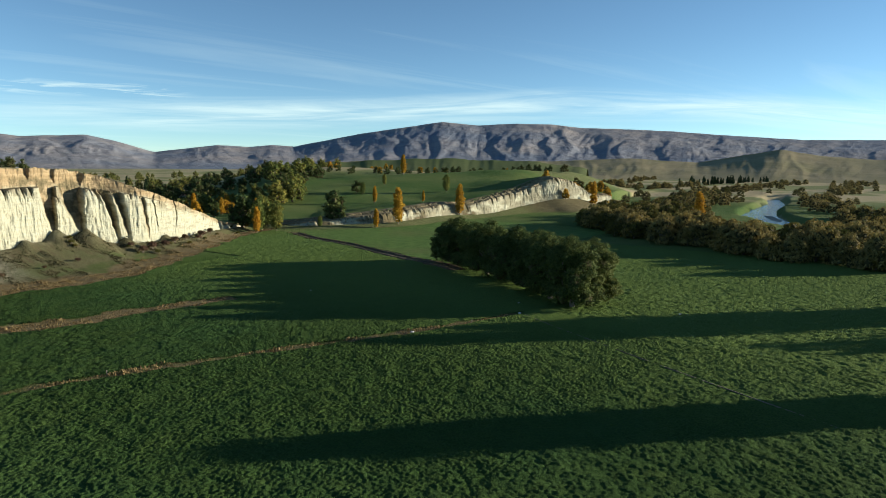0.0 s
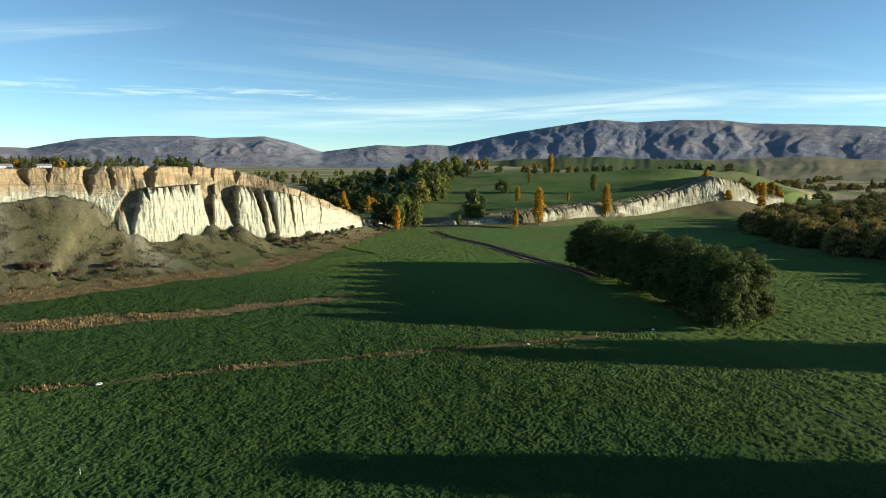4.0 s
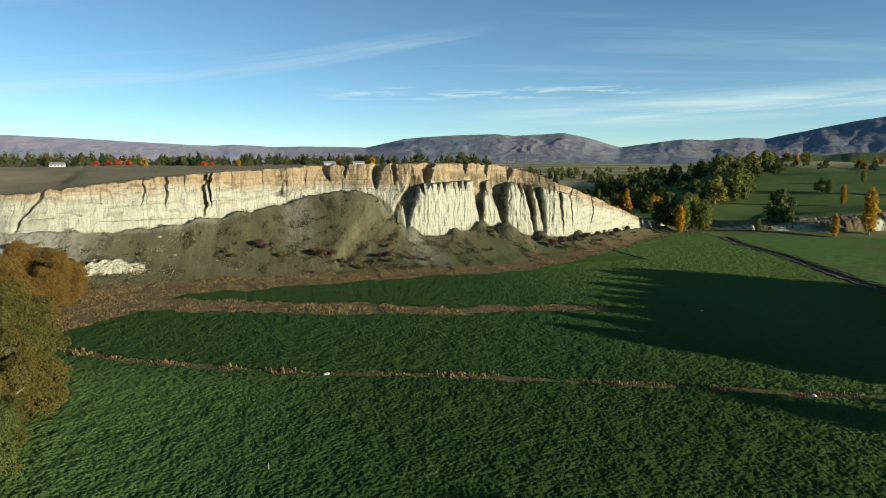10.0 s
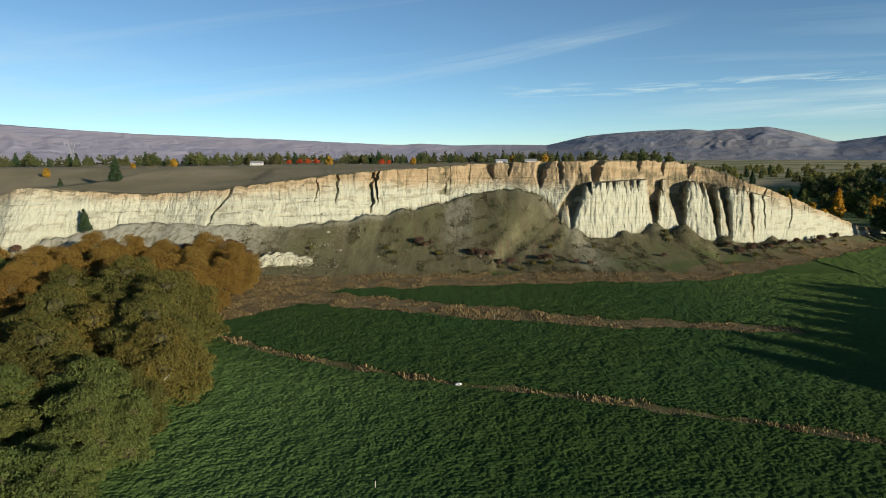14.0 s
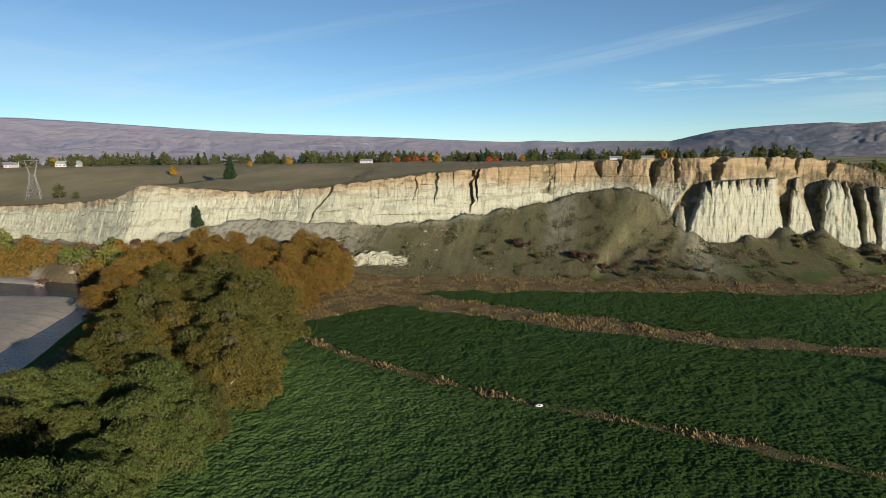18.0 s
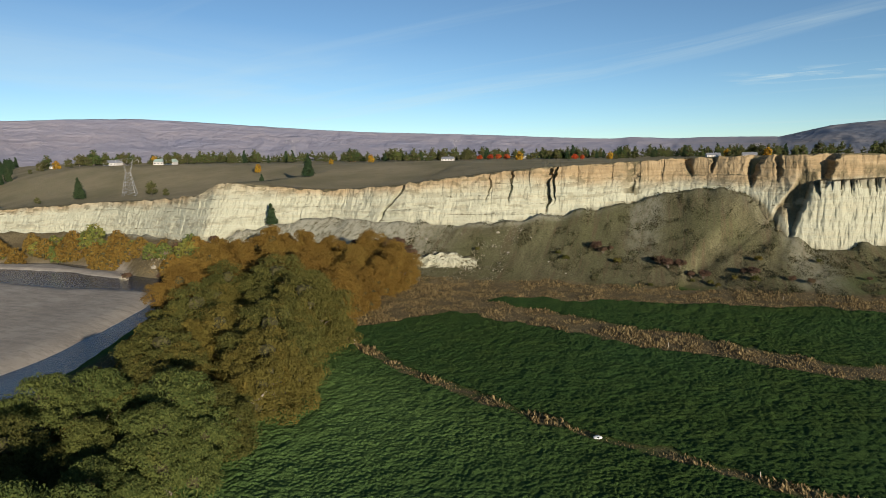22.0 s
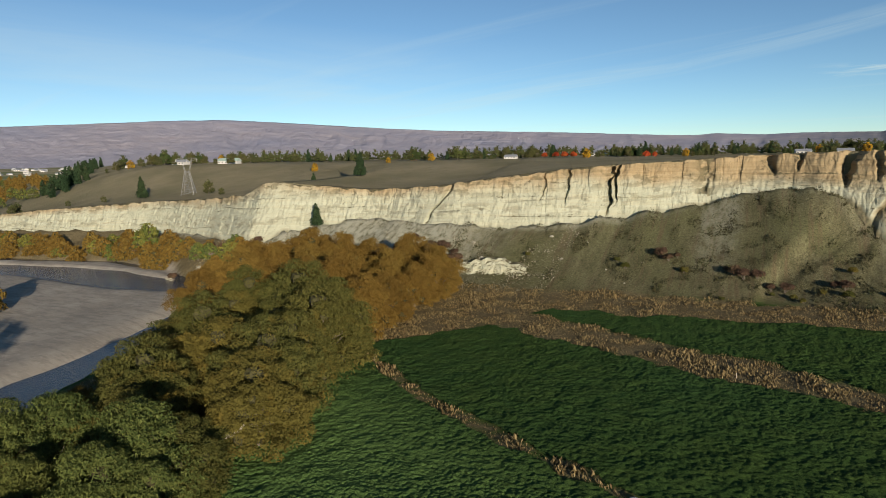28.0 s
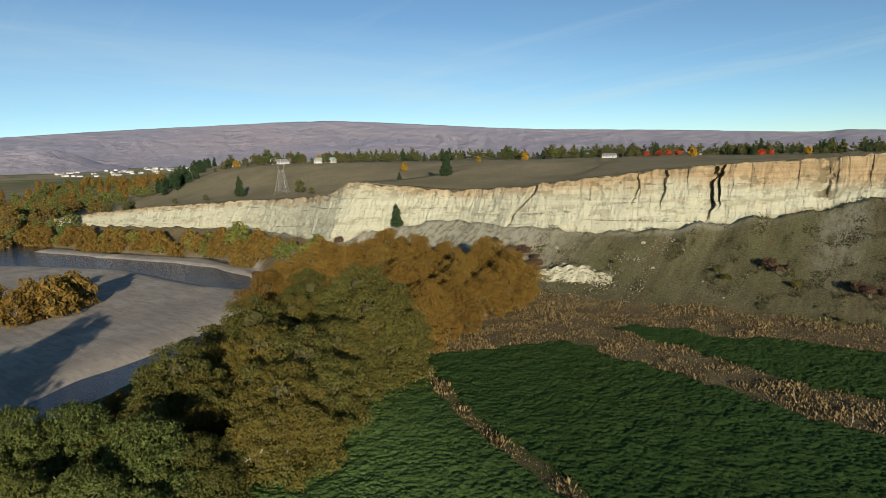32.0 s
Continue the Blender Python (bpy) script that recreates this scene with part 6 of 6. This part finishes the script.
for _ in range(70):
    a, r = radians(hrng.uniform(143.5, 157)), hrng.uniform(1500, 2300)
    spots.append((26 + r * math.cos(a), 70 + r * math.sin(a), hrng.uniform(0, 180), hrng.uniform(0.7, 1.2)))
town["group"] = "houses of the far town"
set_at(town, spots)


def pylon(tall):
    """A lattice transmission tower: four legs to a waist, a spread head and cross-arms."""
    root = new("pylon", None)
    foot, waist, head = 0.17 * tall, 0.055 * tall, 0.14 * tall
    zw, zh = 0.62 * tall, tall
    for sx in (-1, 1):
        for sy in (-1, 1):
            bm = bar(bmesh.new(), (sx * foot, sy * foot, -0.4), (sx * waist, sy * waist, zw), 0.06)
            bar(bm, (sx * waist, sy * waist, zw), (sx * head, sy * waist * 0.6, zh * 0.97), 0.055)
            part("leg", bm, M_STEEL, root)
    for sx, sy, tx, ty in ((-1, -1, 1, -1), (1, -1, 1, 1), (1, 1, -1, 1), (-1, 1, -1, -1)):
        bm = bmesh.new()
        for k in range(7):
            u0, u1 = k / 7, (k + 1) / 7
            f0, f1 = foot + (waist - foot) * u0, foot + (waist - foot) * u1
            bar(bm, (sx * f0, sy * f0, zw * u0), (tx * f1, ty * f1, zw * u1), 0.028, 4)
            bar(bm, (tx * f0, ty * f0, zw * u0), (sx * f1, sy * f1, zw * u1), 0.028, 4)
            bar(bm, (sx * f1, sy * f1, zw * u1), (tx * f1, ty * f1, zw * u1), 0.025, 4)
        part("lattice", bm, M_STEEL, root)
    bm = bmesh.new()
    arm = 0.27 * tall
    for y in (-waist * 0.6, waist * 0.6):
        bar(bm, (-arm, 0, zh * 0.95), (-head, y, zh * 0.97), 0.05, 4), bar(bm, (arm, 0, zh * 0.95), (head, y, zh * 0.97), 0.05, 4)
        bar(bm, (-head, y, zh * 0.97), (head, y, zh * 0.97), 0.06, 4), bar(bm, (-arm, 0, zh * 0.95), (-waist * 1.7, y, zh * 0.86), 0.028, 4)
        bar(bm, (arm, 0, zh * 0.95), (waist * 1.7, y, zh * 0.86), 0.028, 4), bar(bm, (-head * 0.8, y, zh * 0.90), (0, y, zh * 0.78), 0.028, 4), bar(bm, (head * 0.8, y, zh * 0.90), (0, y, zh * 0.78), 0.028, 4)
    part("cross_arm", bm, M_STEEL, root)
    for x in (-arm, 0, arm):
        bm = bmesh.new()
        for k in range(6):
            bmesh.ops.create_cone(bm, cap_ends=True, segments=8, radius1=0.14, radius2=0.10, depth=0.12, matrix=Matrix.Translation((x, 0, zh * 0.945 - 0.2 - 0.2 * k)))
        part("insulator", bm, M_WHITE, root)
    return tagged(root, "grey steel lattice pylon on the dry terrace", "pylon", "pylons")


set_at(pylon(17.5), [(-216, 273, 35), (-300, 540, 35, 1.1), (-180, 640, 35, 1.1)])


def lump(rng, sx, sy, sz, detail=3):
    """A broken block of clay or stone: uneven all over, with a flat foot."""
    bm = bmesh.new()
    bmesh.ops.create_icosphere(bm, subdivisions=detail, radius=1.0)
    seed = rng.uniform(0, 50)
    for v in bm.verts:
        p = v.co * 1.7 + Vector((seed, seed, seed))
        q = 1 + 0.35 * noise.noise(p) + 0.16 * noise.noise(p * 3.1) + 0.07 * noise.noise(p * 7)
        v.co = Vector((v.co.x * sx * q, v.co.y * sy * q, max(v.co.z, -0.35) * sz * q))
    return bm


orng = np.random.default_rng(41)
def bank_face(rng, long, tall, deep, seed):
    """A broken bare bank: steep ragged front, torn rim, foot of fallen clay, closed at the back."""
    n, m = int(long / 0.3), 18
    bm, grid = bmesh.new(), []
    for i in range(n + 1):
        u = i / n
        line = []
        h = tall * (math.sin(math.pi * min(max(0.04 + 0.92 * u, 0), 1)) ** 0.45) * (0.80 + 0.30 * noise.noise(Vector((u * 7, seed, 0))) + 0.10 * noise.noise(Vector((u * 30, seed, 0)))) + 0.15
        for j in range(m + 1):
            w = j / m
            x = (u - 0.5) * long
            f = Vector((x * 0.5, seed, w * tall * 0.6))
            y = -deep * (1 - w) ** 1.8 + 0.8 * noise.noise(f) + 0.45 * noise.noise(f * 2.7) + 0.25 * noise.noise(f * 6.0)
            if j == m:
                y, w = deep * 1.6, 0.9
            line.append(bm.verts.new((x, y, h * w - (0.8 if j == 0 else 0))))
        grid.append(line)
    for i in range(n):
        for j in range(m):
            bm.faces.new((grid[i][j], grid[i + 1][j], grid[i + 1][j + 1], grid[i][j + 1]))
    return bm


outcrop = new("rock_outcrop", None)
part("bank", bank_face(orng, 20.0, 5.0, 2.2, 3.0), M_ROCK, outcrop)
for dx, dy, sx, sy, sz in ((-12.0, -0.8, 1.5, 1.1, 1.1), (-10.2, -2.2, 0.9, 0.8, 0.7)):
    ob = part("block", lump(orng, sx, sy, sz, 3), M_ROCK, outcrop)
    ob.location = (dx, dy, 0)
outcrop.matrix_basis = Matrix.Translation((-40, 215.5, ground_at(-40, 214.5) - 0.5)) @ Matrix.Rotation(radians(12), 4, "Z")
tagged(outcrop, "bare white clay outcrop on the talus foot", "rock outcrop")
boulder = new("boulder", None)
part("stone", lump(orng, 0.9, 0.7, 0.6), M_STONE, boulder)
tagged(boulder, "pale angular boulder fallen on the talus", "boulder", "fallen boulders")
where = []
for _ in range(90):
    x = orng.uniform(-150, -50)
    y = np.interp(x, [-150, -120, -90, -50], [206, 205, 203, 212]) + orng.normal() * 6
    where.append((x, y, orng.uniform(0, 360), orng.uniform(0.5, 1.5)))
for _ in range(10):
    where.append((orng.uniform(-60, 0), orng.uniform(214, 236), orng.uniform(0, 360), orng.uniform(0.3, 0.8)))
set_at(boulder, where)

# shrubs on the talus
bush = tree("shrub", 51, M_SHRUB, "leafless reddish-brown shrub on the talus foot", "shrub", height=2.4, width=4.0, count=700, size=0.25, group="talus shrubs")
places = [(2, 233, 0.9), (4, 231.5, 0.8), (6, 233, 0.6), (20, 227, 1.0), (22, 225.5, 0.9), (25, 226, 0.8), (28, 224, 0.7), (18, 229, 0.5), (31, 223, 0.8), (41, 226, 0.7), (43, 225, 0.9), (52, 223, 0.6), (56, 222, 0.7), (70, 228, 0.5), (82, 232, 0.6), (112, 245), (117, 247, 1.2), (124, 250), (131, 254), (138, 258, 0.9), (150, 264), (160, 272), (110, 250, 0.8), (146, 260, 0.8)]
places += [(x, np.interp(x, [-150, -120, -90, -55], [214, 209, 206, 213]) + orng.normal() * 5, orng.uniform(0.7, 1.4)) for x in orng.uniform(-150, -50, 46)]
grow(bush, places, trng)
scrub = tree("shrub", 52, M_WILLOW, "low olive scrub bush on the slope", "shrub", height=1.6, width=2.6, count=400, size=0.25, group="talus shrubs")
grow(scrub, [(x, np.interp(x, [60, 90, 120, 150, 190], [236, 242, 249, 264, 290]) + orng.normal() * 4, orng.uniform(0.4, 0.9)) for x in orng.uniform(60, 190, 26)] + [(orng.uniform(-50, 50), orng.uniform(214, 236), orng.uniform(0.5, 1.0)) for _ in range(12)], trng)

# fallen bleached trunk under the willows
log = new("fallen_log", None)
child("trunk", limb_mesh(trng, [(bent(trng, (0, 0, 0.3), (5.5, 0.6, 1.8), 6, 0.1), 0.42, 0.20), (bent(trng, (3.2, 0.3, 1.2), (4.6, -1.8, 3.0), 4, 0.1), 0.20, 0.07)], M_PALEBARK, "trunk", 9), log)
log.matrix_basis = Matrix.Translation((-29.5, 107.0, 3.0)) @ Matrix.Rotation(radians(35), 4, "Z")
tagged(log, "bleached fallen willow limb at the paddock edge", "log")
